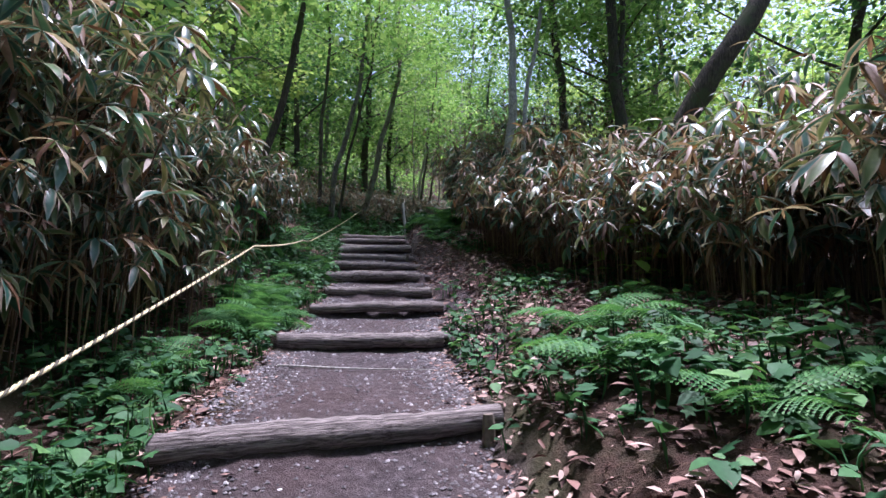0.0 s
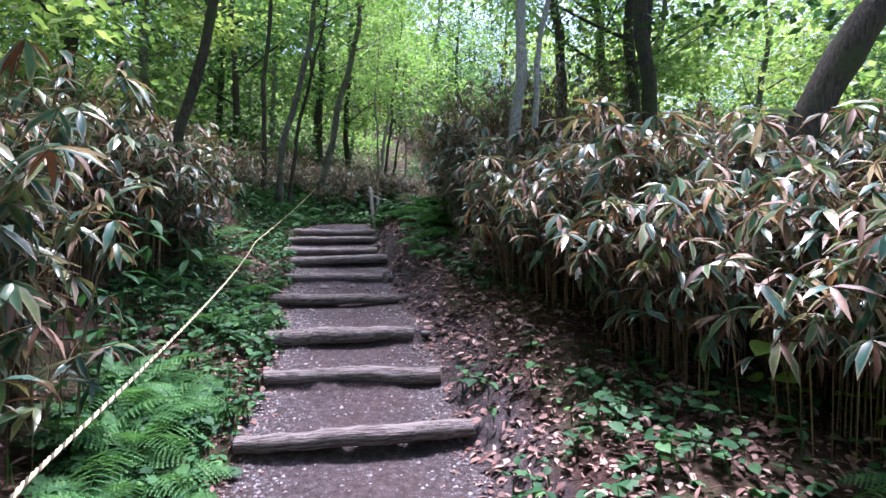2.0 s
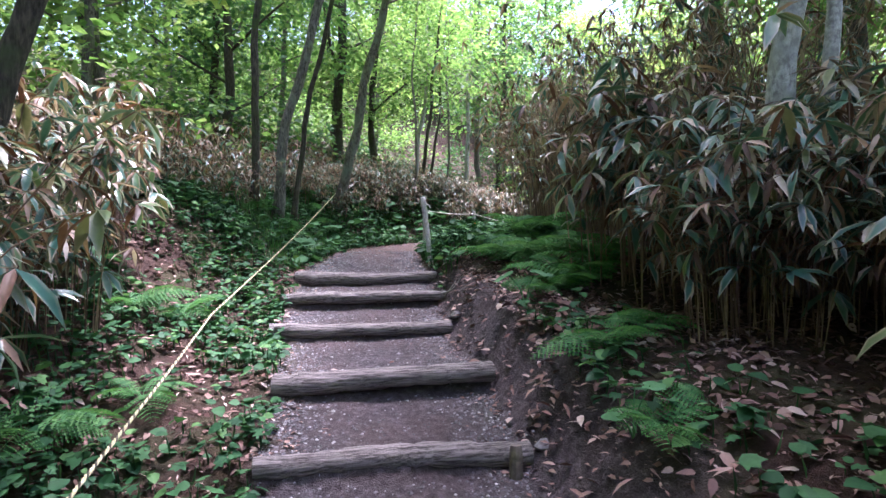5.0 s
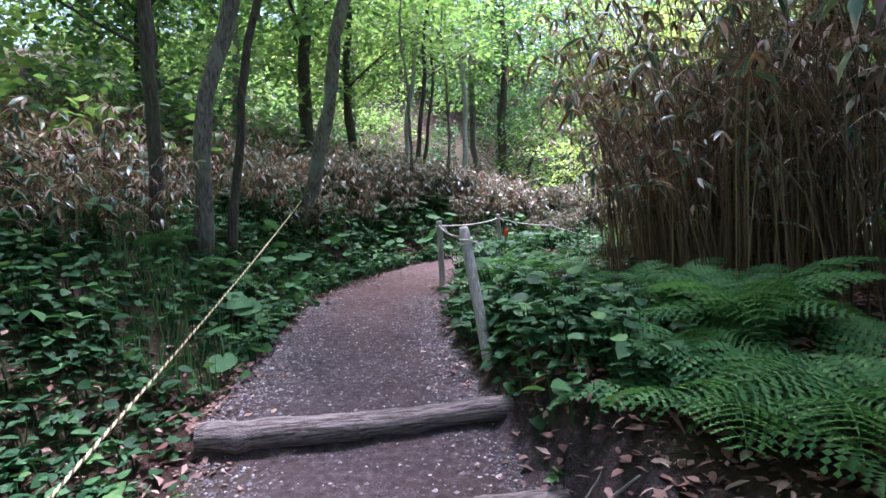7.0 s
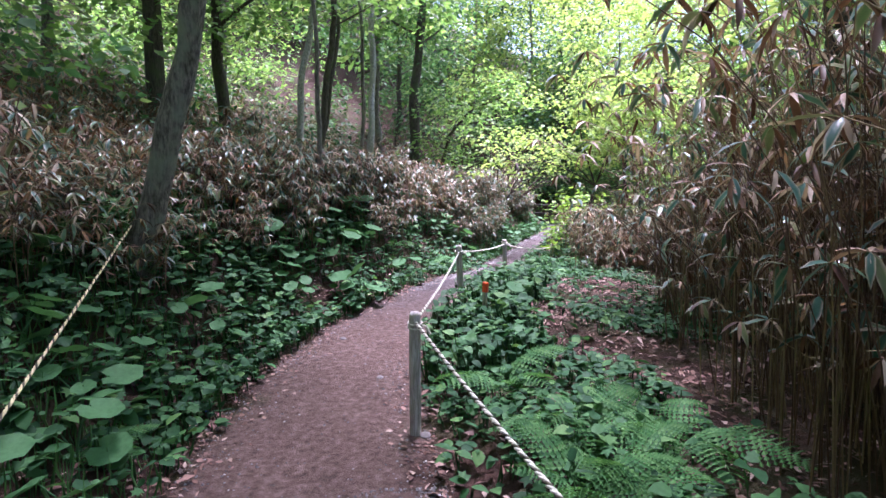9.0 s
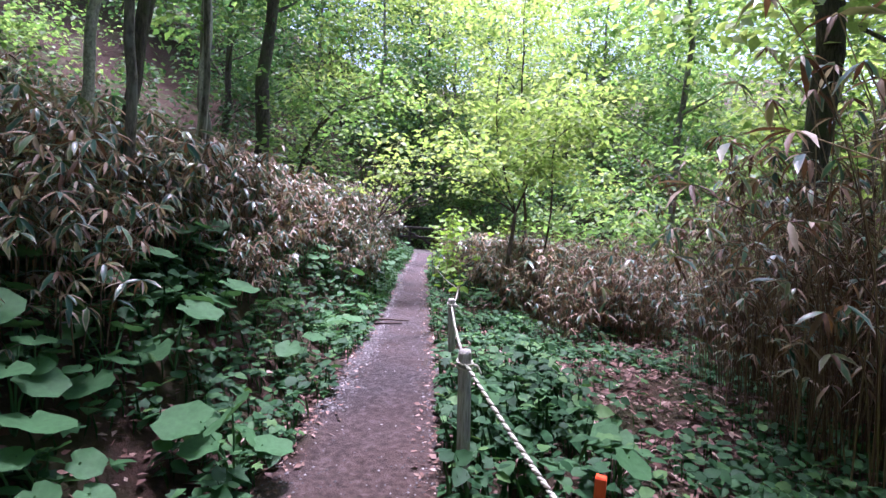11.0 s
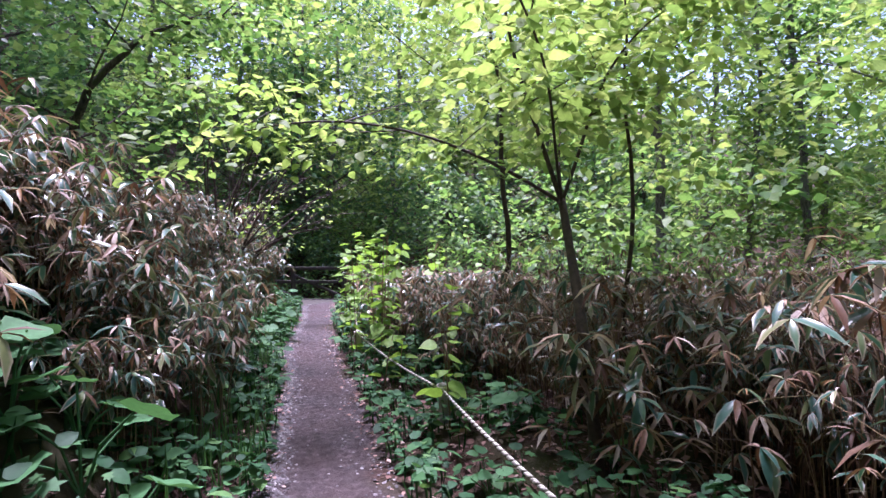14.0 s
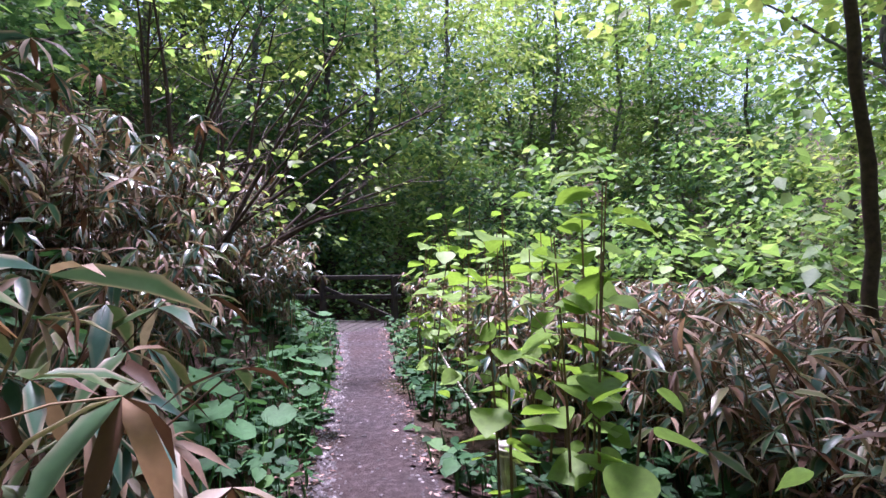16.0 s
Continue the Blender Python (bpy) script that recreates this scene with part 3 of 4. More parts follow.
grow_tree("broadleaf_tree", place(-2.45, 15.55), "slender grey stem leaning beside the twin tree", [(0, 0, 0), (.12, 0, 1.2), (.42, .1, 2.6), (.9, .3, 5.0), (1.3, .4, 8)], .045, M_BARKD, M_CANOPY, 6, 30, 46, .13, .5)
grow_tree("broadleaf_tree", place(3.03, 10.84), "forked pale grey tree standing in the bamboo grass", [(0, 0, 0), (.0, 0, 1.6), (.02, .0, 2.6), (-.05, .2, 5.0), (-.1, .3, 9)], .085, M_BARKL, M_CANOPY, 8, 70, 46, .13, .5)
grow_tree("broadleaf_tree", place(3.18, 10.92), "second stem of the forked pale tree", [(0, 0, .6), (.08, 0, 1.9), (.30, .0, 3.2), (.55, .2, 5.5), (.6, .3, 8)], .045, M_BARKL, M_CANOPY, 6, 40, 46, .13, .5)
grow_tree("broadleaf_tree", place(5.40, 7.65), "gnarled dark old tree with heavy overhanging limbs", [(0, 0, 0), (-.05, .0, .8), (.05, .05, 1.5), (.45, .0, 2.3), (1.0, .1, 3.0), (1.5, .3, 4.2), (1.6, .4, 8)], .155, M_BARKD, M_DEEP, 9, 26, 46, .13, .5, 2.6)
grow_tree("broadleaf_tree", place(-1.95, 9.6), "dark slanting tree above the bamboo grass", [(0, 0, 0), (.35, .1, 1.4), (.9, .2, 3.2), (1.3, .3, 5.5), (1.4, .4, 8)], .075, M_BARKD, M_CANOPY, 7, 50, 46, .13, .5)
grow_tree("broadleaf_tree", place(5.35, 12.75), "straight dark ivy-grown trunk", [(0, 0, 0), (.0, 0, 2), (.05, 0, 5), (.05, .2, 9)], .075, M_BARKD, M_CANOPY, 7, 60, 46, .13, .5)
grow_tree("broadleaf_tree", place(-1.85, 24.7), "thin bare-stemmed young tree on the bank", [(0, 0, 0), (.10, 0, 1.5), (.35, .1, 3.2), (.6, .3, 6.5)], .05, M_BARKD, M_CANOPY, 5, 36, 40, .13, .5)
grow_tree("broadleaf_tree", place(-2.35, 24.6), "pale young tree on the bank", [(0, 0, 0), (.15, 0, 1.5), (.40, .1, 3.2), (.6, .3, 7.5)], .07, M_BARKL, M_CANOPY, 6, 40, 40, .13, .5)
grow_tree("broadleaf_tree", place(-1.66, 22.3), "thin dark tree with a crooked branch", [(0, 0, 0), (.08, 0, 1.2), (.22, .1, 2.2), (.45, .2, 4), (.7, .3, 7)], .055, M_BARKD, M_CANOPY, 6, 36, 40, .13, .35)
grow_tree("broadleaf_tree", place(-.90, 27.4), "pale straight tree on top of the bank", [(0, 0, 0), (-.03, 0, 2), (.10, .1, 4), (.2, .3, 9)], .085, M_BARKL, M_CANOPY, 7, 50, 40, .14, .4)
grow_tree("broadleaf_tree", place(.15, 28.6), "thick ivy-covered trunk on the bank", [(0, 0, 0), (.1, 0, 2), (.25, .1, 4.5), (.4, .3, 9)], .14, M_BARKD, M_DEEP, 8, 60, 40, .14, .4)
grow_tree("broadleaf_tree", place(.75, 28.4), "small dark arching tree with drooping twigs", [(0, 0, 0), (.15, 0, .8), (.45, -.2, 1.7), (1.0, -.4, 2.4), (1.8, -.6, 2.7)], .05, M_BARKD, M_CANOPY, 8, 45, 40, .13, .3, 1.6)
grow_tree("broadleaf_tree", place(-1.0, 22.9), "slim grey stem among the bamboo grass", [(0, 0, 0), (.05, 0, 1.5), (.05, .1, 3.2), (.1, .3, 6)], .035, M_BARK, M_CANOPY, 4, 20, 40, .13, .5)
grow_tree("broadleaf_tree", place(-1.45, 20.4), "slim grey sapling stem among the bamboo grass", [(0, 0, 0), (.05, 0, 1.5), (.02, .1, 3.2), (.1, .3, 6)], .03, M_BARK, M_CANOPY, 4, 20, 40, .13, .5)
grow_tree("broadleaf_tree", place(5.28, 26.36), "upright slender dark-stemmed young tree", [(0, 0, 0), (-.03, .02, 1.2), (-.12, .09, 2.6), (-.22, .16, 4.6), (-.25, .2, 6)], .034, M_TWIG, M_LIME, 11, 84, 52, .095, .42, 2.0, .6, OVATE)
grow_tree("broadleaf_tree", place(4.15, 23.95), "thin upright sapling in the bamboo grass", [(0, 0, 0), (-.05, .05, 1.2), (.0, .05, 2.4), (.05, .1, 3.8)], .018, M_TWIG, M_LIME, 6, 44, 44, .09, .4, 1.3, .5, OVATE)
# crown widened overhead to put the thicket on the right in shade
grow_tree("broadleaf_tree", place(5.8, 21.0), "heavy dark trunk hung with ivy", [(0, 0, 0), (.1, .0, 2), (.2, .05, 4), (-.1, .3, 8), (-.3, .4, 12)], .17, M_BARKD, M_DEEP, 14, 190, 48, .16, .40, 5.0, .9)



# added trees: high crowns mostly above the view, to darken the ground below
for y, u in ((12.6, 4.6), (16.2, 4.3), (.6, -3.2)):
    grow_tree("broadleaf_tree", place(beside(y, u), y), "added tall tree, its high spreading crown there to shade the ground", [(0, 0, 0), (-.1, 0, 3), (-.4, .1, 7), (-.7, .2, 12)], .13, M_BARKD, M_CANOPY, 13, 150, 48, .17, .45, 5.0, .9)


def arching_tree(x, y):
    """A short leaning trunk that forks into long arching limbs hung with broad leaves."""
    root = empty_at("broadleaf_tree", place(x, y), "dark forked tree arching over the bamboo grass", "tree")
    v, f = tube(curve_pts([(0, 0, -.05), (.10, .12, .4), (.20, .28, .85), (.40, .52, 1.2), (.57, .75, 1.6)], 16), np.linspace(.040, .027, 16), 10, True, .05)
    part("trunk", mesh_of("trunk", v, f, M_TWIG, smooth=True), root)
    fork = np.array([.57, .75, 1.58])
    tips = []
    for run, r in ((((-.25, .2, .22), (-.8, .6, .52), (-1.4, 1.0, .60), (-2.0, 1.5, .45)), .014), (((-.10, .1, .45), (-.25, .2, .95), (-.30, .3, 1.6), (-.2, .4, 2.3)), .019),
                   (((.12, -.06, .35), (.22, -.15, .85), (.55, -.3, 1.3), (1.0, -.6, 1.6)), .014), (((-.4, -.3, .3), (-.9, -.7, .65), (-1.5, -1.0, .85), (-2.0, -1.3, .85)), .011),
                   (((.3, .3, .35), (.8, .7, .8), (1.3, 1.1, 1.05), (1.8, 1.4, 1.1)), .012)):
        c = curve_pts([fork] + [fork + np.array(q) for q in run], 14)
        v, f = tube(c, np.linspace(r, r * .25, 14), 7, False, .03)
        limb = part("limb", mesh_of("limb", v, f, M_TWIG, smooth=True), root)
        for k in (4, 6, 8, 10, 12):
            e = c[k] + np.r_[rng.normal(size=2) * .35, rng.uniform(.05, .4)]
            w = curve_pts([c[k], (c[k] + e) / 2 + rng.normal(size=3) * .04, e], 6)
            v, f = tube(w, np.linspace(r * .4, .002, 6), 4, False)
            part("twig", mesh_of("twig", v, f, M_TWIG), limb)
            tips += [w[3], w[5], c[k]]
        tips += [c[11], c[13]]
    cen = np.repeat(np.array(tips), 2, axis=0)
    v, f, r = sprays(cen + rng.normal(size=cen.shape) * (.18, .18, .10), 16, .32, .10, .085, OVATE, .35)
    part("crown", mesh_of("crown", v, f, M_LIME, r), root)


arching_tree(3.05, 23.4)

# the wood round about: a few kinds, repeated
KINDS = [
    grow_tree("forest_tree", place(-7.5, 26), "tall slim forest tree in full green leaf", [(0, 0, 0), (.1, 0, 3), (.3, .2, 6), (.2, .4, 11)], .10, M_BARK, M_CANOPY, 10, 85, 52, .17, .25, 2.6, .85, group="forest trees"),
    grow_tree("forest_tree", place(-10, 20), "tall dark-stemmed forest tree in full green leaf", [(0, 0, 0), (-.2, 0, 3), (.1, .2, 7), (.4, .1, 12)], .12, M_BARKD, M_CANOPY, 11, 95, 52, .17, .2, 2.8, .85, group="forest trees"),
    grow_tree("forest_tree", place(-6, 33), "pale-stemmed forest tree with light green leaves", [(0, 0, 0), (.25, 0, 3), (.5, .2, 6), (.4, .4, 10)], .09, M_BARK, M_LIME, 10, 95, 52, .17, .18, 2.6, .85, group="forest trees"),
    grow_tree("forest_tree", place(-13, 30), "low-branched forest tree with deep green leaves", [(0, 0, 0), (.1, .1, 2), (.0, .2, 4.5), (.2, .4, 8)], .10, M_BARKD, M_DEEP, 12, 95, 52, .17, .10, 3.0, .85, group="forest trees"),
]
spots = []
tries = 0
while len(spots) < 94 and tries < 6000:
    tries += 1
    x, y = rng.uniform(-24, 34), rng.uniform(3, 56)
    u, hw = off_trail(x, y)
    u = float(u)
    if -4.2 < u < 4.6 and y < 35.5:
        continue
    if y < 9 and u > 0 or (y < 19 and u > 0 and rng.uniform() < .55):
        continue
    if 18 < y < 40 and 0 < u < 9:
        continue
    if y > 30 and 37.5 > y:
        continue
    if min((math.hypot(x - a, y - b) for a, b in spots), default=9) < 2.5:
        continue
    spots.append((x, y))
# crowns added to close over the trail and shade it, also behind the start
for i, (y, u) in enumerate(((-2, -4.2), (3.5, -3.9), (7.5, -4.4), (12, -4.1), (16.5, -4.6), (19.5, -5.0), (20.5, 5.8), (25, -5.2), (28, 6.6), (-5, 4), (-4, -4), (1.2, -3.6), (4.9, -3.7), (-1.5, 3.4), (31, -4.9))):
    spots.append((beside(y, u), y))
for i in range(11):
    a, rr = radians(26 + 52 * ((i * .618) % 1)), 16 + 18 * ((i * .377) % 1)
    spots.append((2.1 + rr * math.sin(a), 25.4 + rr * math.cos(a)))
# two more added on the right to keep sun off the ground
for y, u in ((18.0, 5.8), (1.0, 4.2)):
    spots.append((beside(y, u), y))
# unseen wood behind the start, added to block light from the back
while len(spots) < 155:
    x, y = rng.uniform(-16, 24), rng.uniform(-24, 2)
    u, hw = off_trail(x, y)
    if abs(float(u)) > 3.2 and min(math.hypot(x - a, y - b) for a, b in spots) > 2.6:
        spots.append((x, y))
for i, (x, y) in enumerate(spots):
    # mostly lime leaves in the hollow: the backlit canopy's brightness put into leaf colour
    hollow = y > 20 and x > 4
    copy_thing(KINDS[(2, 2, 0, 3)[i % 4] if hollow else i % 4], at_ground(x, y, rng.uniform(0, 6.28), -.1, rng.uniform(.85, 1.3)))


def far_woods():
    pile = Pile()
    n = 1000
    a = rng.uniform(0, 2 * math.pi, n)
    rr = rng.uniform(30, 62, n)
    cx, cy = 2 + rr * np.sin(a), 18 + rr * np.cos(a)
    z = height(cx, cy) + rng.uniform(0.3, 24, n)
    v, f, r = sprays(np.c_[cx, cy, z], 70, 2.6, 0.35, .62)
    pile.add(v, f, r)
    tagged(new("far_woods", pile.mesh("far_woods", M_CANOPY)), "green leaf canopy of the woods far off", "woods", kind="stuff")


far_woods()


def understory(name, mat, spots_n, region, hmax, size, label, per=60, rad=.7):
    cs = []
    while len(cs) < spots_n:
        x, y = rng.uniform(region[0], region[1]), rng.uniform(region[2], region[3])
        u, hw = off_trail(x, y)
        if abs(float(u)) < 3.0 and y < 36:
            continue
        cs.append((x, y, ground_z(x, y) + rng.uniform(.15, hmax)))
    v, f, r = sprays(cs, per, rad, .3, size)
    tagged(new(name, mesh_of(name, v, f, mat, r)), label, "undergrowth", kind="stuff")


understory("undergrowth", M_CANOPY, 330, (6.5, 24, 18, 48), 3.2, .19, "green leafy undergrowth filling the hollow")
understory("undergrowth", M_CANOPY, 110, (2, 12, 35.6, 39.5), 2.6, .12, "bluish-green bushes behind the footbridge")
understory("undergrowth", M_DEEP, 170, (0, 15, 36.6, 43), 3.2, .17, "dark green bushes on the slope behind the footbridge")
understory("undergrowth", M_DEEP, 240, (-4, 22, 37, 50), 4.0, .22, "dark green bushes on the far slope")
understory("undergrowth", M_CANOPY, 420, (-20, -3.8, 12, 46), 2.6, .19, "light green undergrowth on the wooded bank", 60, .9)
understory("undergrowth", M_HERB, 200, (-11, -1, 17, 36), 1.0, .13, "dark green low bushes on the wooded bank", 50, .6)
understory("undergrowth", M_CANOPY, 420, (13, 44, 8, 62), 5.0, .34, "green bushes on the far hillside", 60, 1.5)
understory("undergrowth", M_CANOPY, 200, (-20, 14, 43, 62), 5.0, .34, "green bushes on the rising slope", 60, 1.5)


# ---------------------------------------------------------------- bamboo grass
def sasa_clump(m, culms, hmin, hmax, dry, label, spread=.42, whorls=3, leaf=(.19, .28), low=3, thin=1.0, droop=-1.0):
    root = empty_at("bamboo_grass_clump", m, label, "bamboo grass", "bamboo grass clumps")
    stems, green, brown = Pile(), ([], [], [], []), ([], [], [], [])
    for _ in range(culms):
        a, rr = rng.uniform(0, 6.28), spread * math.sqrt(rng.uniform())
        b = np.array([rr * math.cos(a), rr * math.sin(a), -.05])
        h = rng.uniform(hmin, hmax)
        out = np.array([math.cos(a), math.sin(a), 0]) * rng.uniform(.05, .30) * h + np.r_[rng.normal(size=2) * (.30 if culms > 45 else .08), 0]
        pts = np.array([b, b + out * .2 + (0, 0, h * .5), b + out * .65 + (0, 0, h * .85), b + out * 1.15 + (0, 0, h)])
        c = curve_pts(pts, 7)
        v, f = tube(c, np.linspace(.0055, .003, 7) * thin, 4, False)
        stems.add(v, f)
        for w in range(whorls if culms < 45 else int(rng.integers(0, whorls + 1))):
            k = c[6] if w == 0 else c[rng.integers(low, 6)] + rng.normal(size=3) * .05
            if w:
                tip = k + np.r_[rng.normal(size=2) * .12, rng.uniform(0, .12)]
                v, f = tube([k, (k + tip) / 2 + (0, 0, .01), tip], .0026 * thin, 3, False)
                stems.add(v, f)
                k = tip
            n = rng.integers(4, 8)
            a0 = rng.uniform(0, 6.28)
            for i in range(n):
                aa = a0 + (i - n / 2) * .75 + rng.normal() * .2
                to = green if rng.uniform() > dry else brown
                to[0].append(k)
                to[1].append((math.cos(aa), math.sin(aa), rng.uniform(droop, .25)))
                to[2].append((.25 * rng.normal(), .25 * rng.normal(), 1))
                to[3].append(rng.uniform(*leaf) * (1 if to is green else .9))
    part("cane_mass", stems.mesh("cane_mass", M_CULM), root, "thin brown bamboo stems")
    for (P, D, N, L), mat, nm in ((green, M_SASA, "green_foliage"), (brown, M_DRY, "dry_foliage")):
        if P:
            L = np.array(L)
            v, f, r = leaves(LANCE, P, D, N, L, L * (.27 if nm == "green_foliage" else .20))
            part(nm, mesh_of(nm, v, f, mat, r), root, "pale-edged green leaves" if nm == "green_foliage" else "dry pinkish-brown leaves")
    return root


SASA = {
    "tall": [sasa_clump(at_ground(x, y), 26, 1.15, 1.8, .34, "tall bamboo grass with pale-edged drooping leaves", .45, 5, (.13, .23), 2, 1, -1.3) for x, y in ((.45, 4.2), (.2, 5.1), (.75, 3.2))],
    "mixed": [sasa_clump(at_ground(x, y), 40, .8, 1.3, .50, "half-dry bamboo grass, brown stems below", .42, 4, (.13, .23), 3, .85, -1.2) for x, y in ((3.6, 7.4), (3.1, 8.2), (3.9, 6.6))],
    "dry": [sasa_clump(at_ground(x, y), 22, .45, .95, .66, "low dry bamboo grass with pinkish-brown leaves", .45, 5, (.09, .17), 2, .85, -1.2) for x, y in ((-.9, 23.6), (-.4, 24.6), (.1, 25.2))],
    "cane": [sasa_clump(at_ground(x, y), 72, 1.2, 2.5, .72, "dense thicket of tall brown bamboo canes", .60, 4, (.08, .19), 2, .8, -1.3) for x, y in ((1.9, 15.2), (2.2, 16.1))],
}


FAR_SASA = []


def strew(kind, count, y0, y1, u0, u1, s0=.85, s1=1.2, gap=.42, limit=2.35):
    """Clumps over a stretch of the trail, between two distances from its edge (negative: left)."""
    done, k = [], 0
    while len(done) < count and k < 4000:
        k += 1
        y = rng.uniform(y0, y1)
        u = rng.uniform(u0, u1)
        x = float(np.interp(y, LINE[:, 0], LINE[:, 1])) + (u + math.copysign(float(np.interp(y, LINE[:, 0], LINE[:, 2])), u)) / .93
        if min((math.hypot(x - a, y - b) for a, b in done), default=9) < gap:
            continue
        done.append((x, y))
        if abs(u) > limit:
            FAR_SASA.append((SASA[kind][len(done) % len(SASA[kind])], at_ground(x, y, rng.uniform(0, 6.28), -.03, rng.uniform(s0, s1))))
            continue
        copy_thing(SASA[kind][len(done) % len(SASA[kind])], at_ground(x, y, rng.uniform(0, 6.28), -.03, rng.uniform(s0, s1)))


strew("tall", 24, 1.5, 6.8, -2.8, -1.2)
strew("tall", 20, -.6, 3.6, -2.9, -1.35, 1.15, 1.4)
strew("mixed", 30, 6.8, 12.5, -3.8, -1.3)
strew("dry", 28, 12.5, 18, -4.5, -1.9, .9, 1.3)
strew("dry", 16, 12.8, 17.2, -2.6, -1.25, .6, .9)
strew("dry", 46, 17, 32, -8.0, -4.2, .9, 1.3)
strew("dry", 46, 18.0, 24.0, -4.5, -1.3, .75, 1.05)
strew("dry", 64, 22.5, 32.5, -3.6, -.95, .7, .95)
strew("dry", 30, 17, 23, -2.6, -.85, .6, .85)
strew("mixed", 12, .5, 4.4, 2.0, 3.6)
strew("tall", 10, 2.5, 6.6, 2.5, 4.4)
strew("mixed", 52, 4.8, 11.8, 1.15, 3.6, gap=.36)
strew("cane", 21, 12.6, 16.6, 1.7, 3.8, .9, 1.1)
strew("cane", 5, 16.8, 18.4, 2.3, 3.6, .9, 1.1)
strew("cane", 14, 17.2, 20.4, 2.4, 4.2, .72, .92)
strew("cane", 18, 21.0, 25.8, 1.2, 4.2, .42, .60, gap=.5)
strew("mixed", 5, 21.5, 25.5, 1.8, 4.6, .65, .85)
strew("dry", 18, 20.8, 25.5, 1.6, 4.6, 1.1, 1.35)
strew("mixed", 24, 24.5, 33, .95, 5.5, .55, .75)
strew("dry", 26, 24.5, 33, .9, 5.5, .8, 1.05)
strew("mixed", 30, 23.5, 32, -1.9, -.5, .5, .7)
strew("mixed", 12, 19.5, 23.5, -2.2, -1.2, .55, .7)


def joined_sasa():
    """The bamboo grass further off, too dense to count."""
    for index, name, mat in ((0, "bamboo_grass_canes", M_CULM), (1, "bamboo_grass_green", M_SASA), (2, "bamboo_grass_dry", M_DRY)):
        V, F, R, k = [], [], [], 0
        for thing, m in FAR_SASA:
            for ob in thing.children:
                if ob.data.materials[0] != mat:
                    continue
                me = ob.data
                co = np.empty(len(me.vertices) * 3)
                me.vertices.foreach_get("co", co)
                rim = np.empty(len(me.vertices), np.float32)
                me.attributes["rim"].data.foreach_get("value", rim)
                a = np.array(m)
                V.append(co.reshape(-1, 3) @ a[:3, :3].T + a[:3, 3])
                F += [tuple(k + j for j in p.vertices) for p in me.polygons]
                R.append(rim)
                k += len(me.vertices)
        tagged(new(name, mesh_of(name, np.vstack(V), F, mat, np.concatenate(R))), "dense bamboo grass covering the banks further off", "bamboo grass", kind="stuff")


strew("mixed", 12, 25.4, 29, 1.0, 2.3, .55, .75)
strew("dry", 14, 25.4, 30, .9, 3.2, .9, 1.1)
joined_sasa()


# ---------------------------------------------------------------- ferns
def frond_mesh(length):
    """An arching midrib with pairs of toothed leaflets that shorten towards the tip."""
    pile = Pile()
    n = 19
    t = np.linspace(0, 1, n)
    spine = np.c_[length * (t - .12 * t ** 2), .02 * length * np.sin(t * 4), length * (.55 * t - .75 * t ** 2)]
    v, f = tube(spine, np.linspace(.0035, .001, n), 3, False)
    pile.add(v, f)
    for i in range(3, n):
        w = length * .27 * math.sin(math.pi * min(1, t[i] * .80 + .20)) ** .75 + .012
        half = length / n * .78
        for side in (-1, 1):
            d = np.array([.30, side, -.16 + .06 * rng.normal()])
            d = d / np.linalg.norm(d)
            across = np.array([d[1] * side, -d[0] * side, 0.0])
            teeth = 6
            V, T = [spine[i]], []
            for k in range(1, teeth + 1):
                V.append(spine[i] + d * w * k / teeth + np.array([0, 0, -.25 * w * (k / teeth) ** 2]))
            for sgn in (-1, 1):
                for k in range(teeth):
                    V.append((V[k] + V[k + 1]) / 2 + across * sgn * half * (1 - .75 * k / teeth) + d * half * .45 + np.array([0, 0, .004]))
                    T.append((k, k + 1, len(V) - 1) if sgn > 0 else (k + 1, k, len(V) - 1))
            pile.add(V, T)
    return mesh_of("frond", np.vstack(pile.v), pile.f, M_FERN)


FROND = [frond_mesh(k) for k in (.50, .60, .70)]


def fern(x, y, s=1.0, fronds=8):
    root = empty_at("fern", at_ground(x, y, rng.uniform(0, 6.28), 0, s), "bright green fern with arching feathery fronds", "fern", "ferns beside the trail")
    for i in range(fronds):
        ob = part("frond", FROND[i % 3], root)
        ob.matrix_basis = Matrix.Rotation(i * 6.28 / fronds + rng.normal() * .2, 4, "Z") @ Matrix.Rotation(rng.uniform(-.7, -.1), 4, "Y") @ Matrix.Rotation(rng.normal() * .2, 4, "X")


for y0, y1, u0, u1, k, s0, s1 in ((4.4, 7.4, -.95, -.25, 16, .7, 1.0), (7, 12, -1.3, -.3, 9, .55, .85), (.5, 4, -.9, -.3, 6, .6, .9), (12.2, 14.2, .5, 1.4, 12, .75, 1.05),
                                  (11.0, 12.5, .75, 1.6, 5, .75, 1.0), (14.3, 17, .4, 1.2, 5, .6, .9), (1.2, 5, .5, 1.8, 9, .55, .9), (8.5, 11.5, .35, .9, 4, .5, .7), (13, 17, -1.2, -.4, 5, .5, .7), (19, 26, -1.5, -.3, 6, .5, .7)):
    for _ in range(k):
        y = rng.uniform(y0, y1)
        fern(beside(y, rng.uniform(u0, u1)), y, rng.uniform(s0, s1), int(rng.integers(6, 10)))


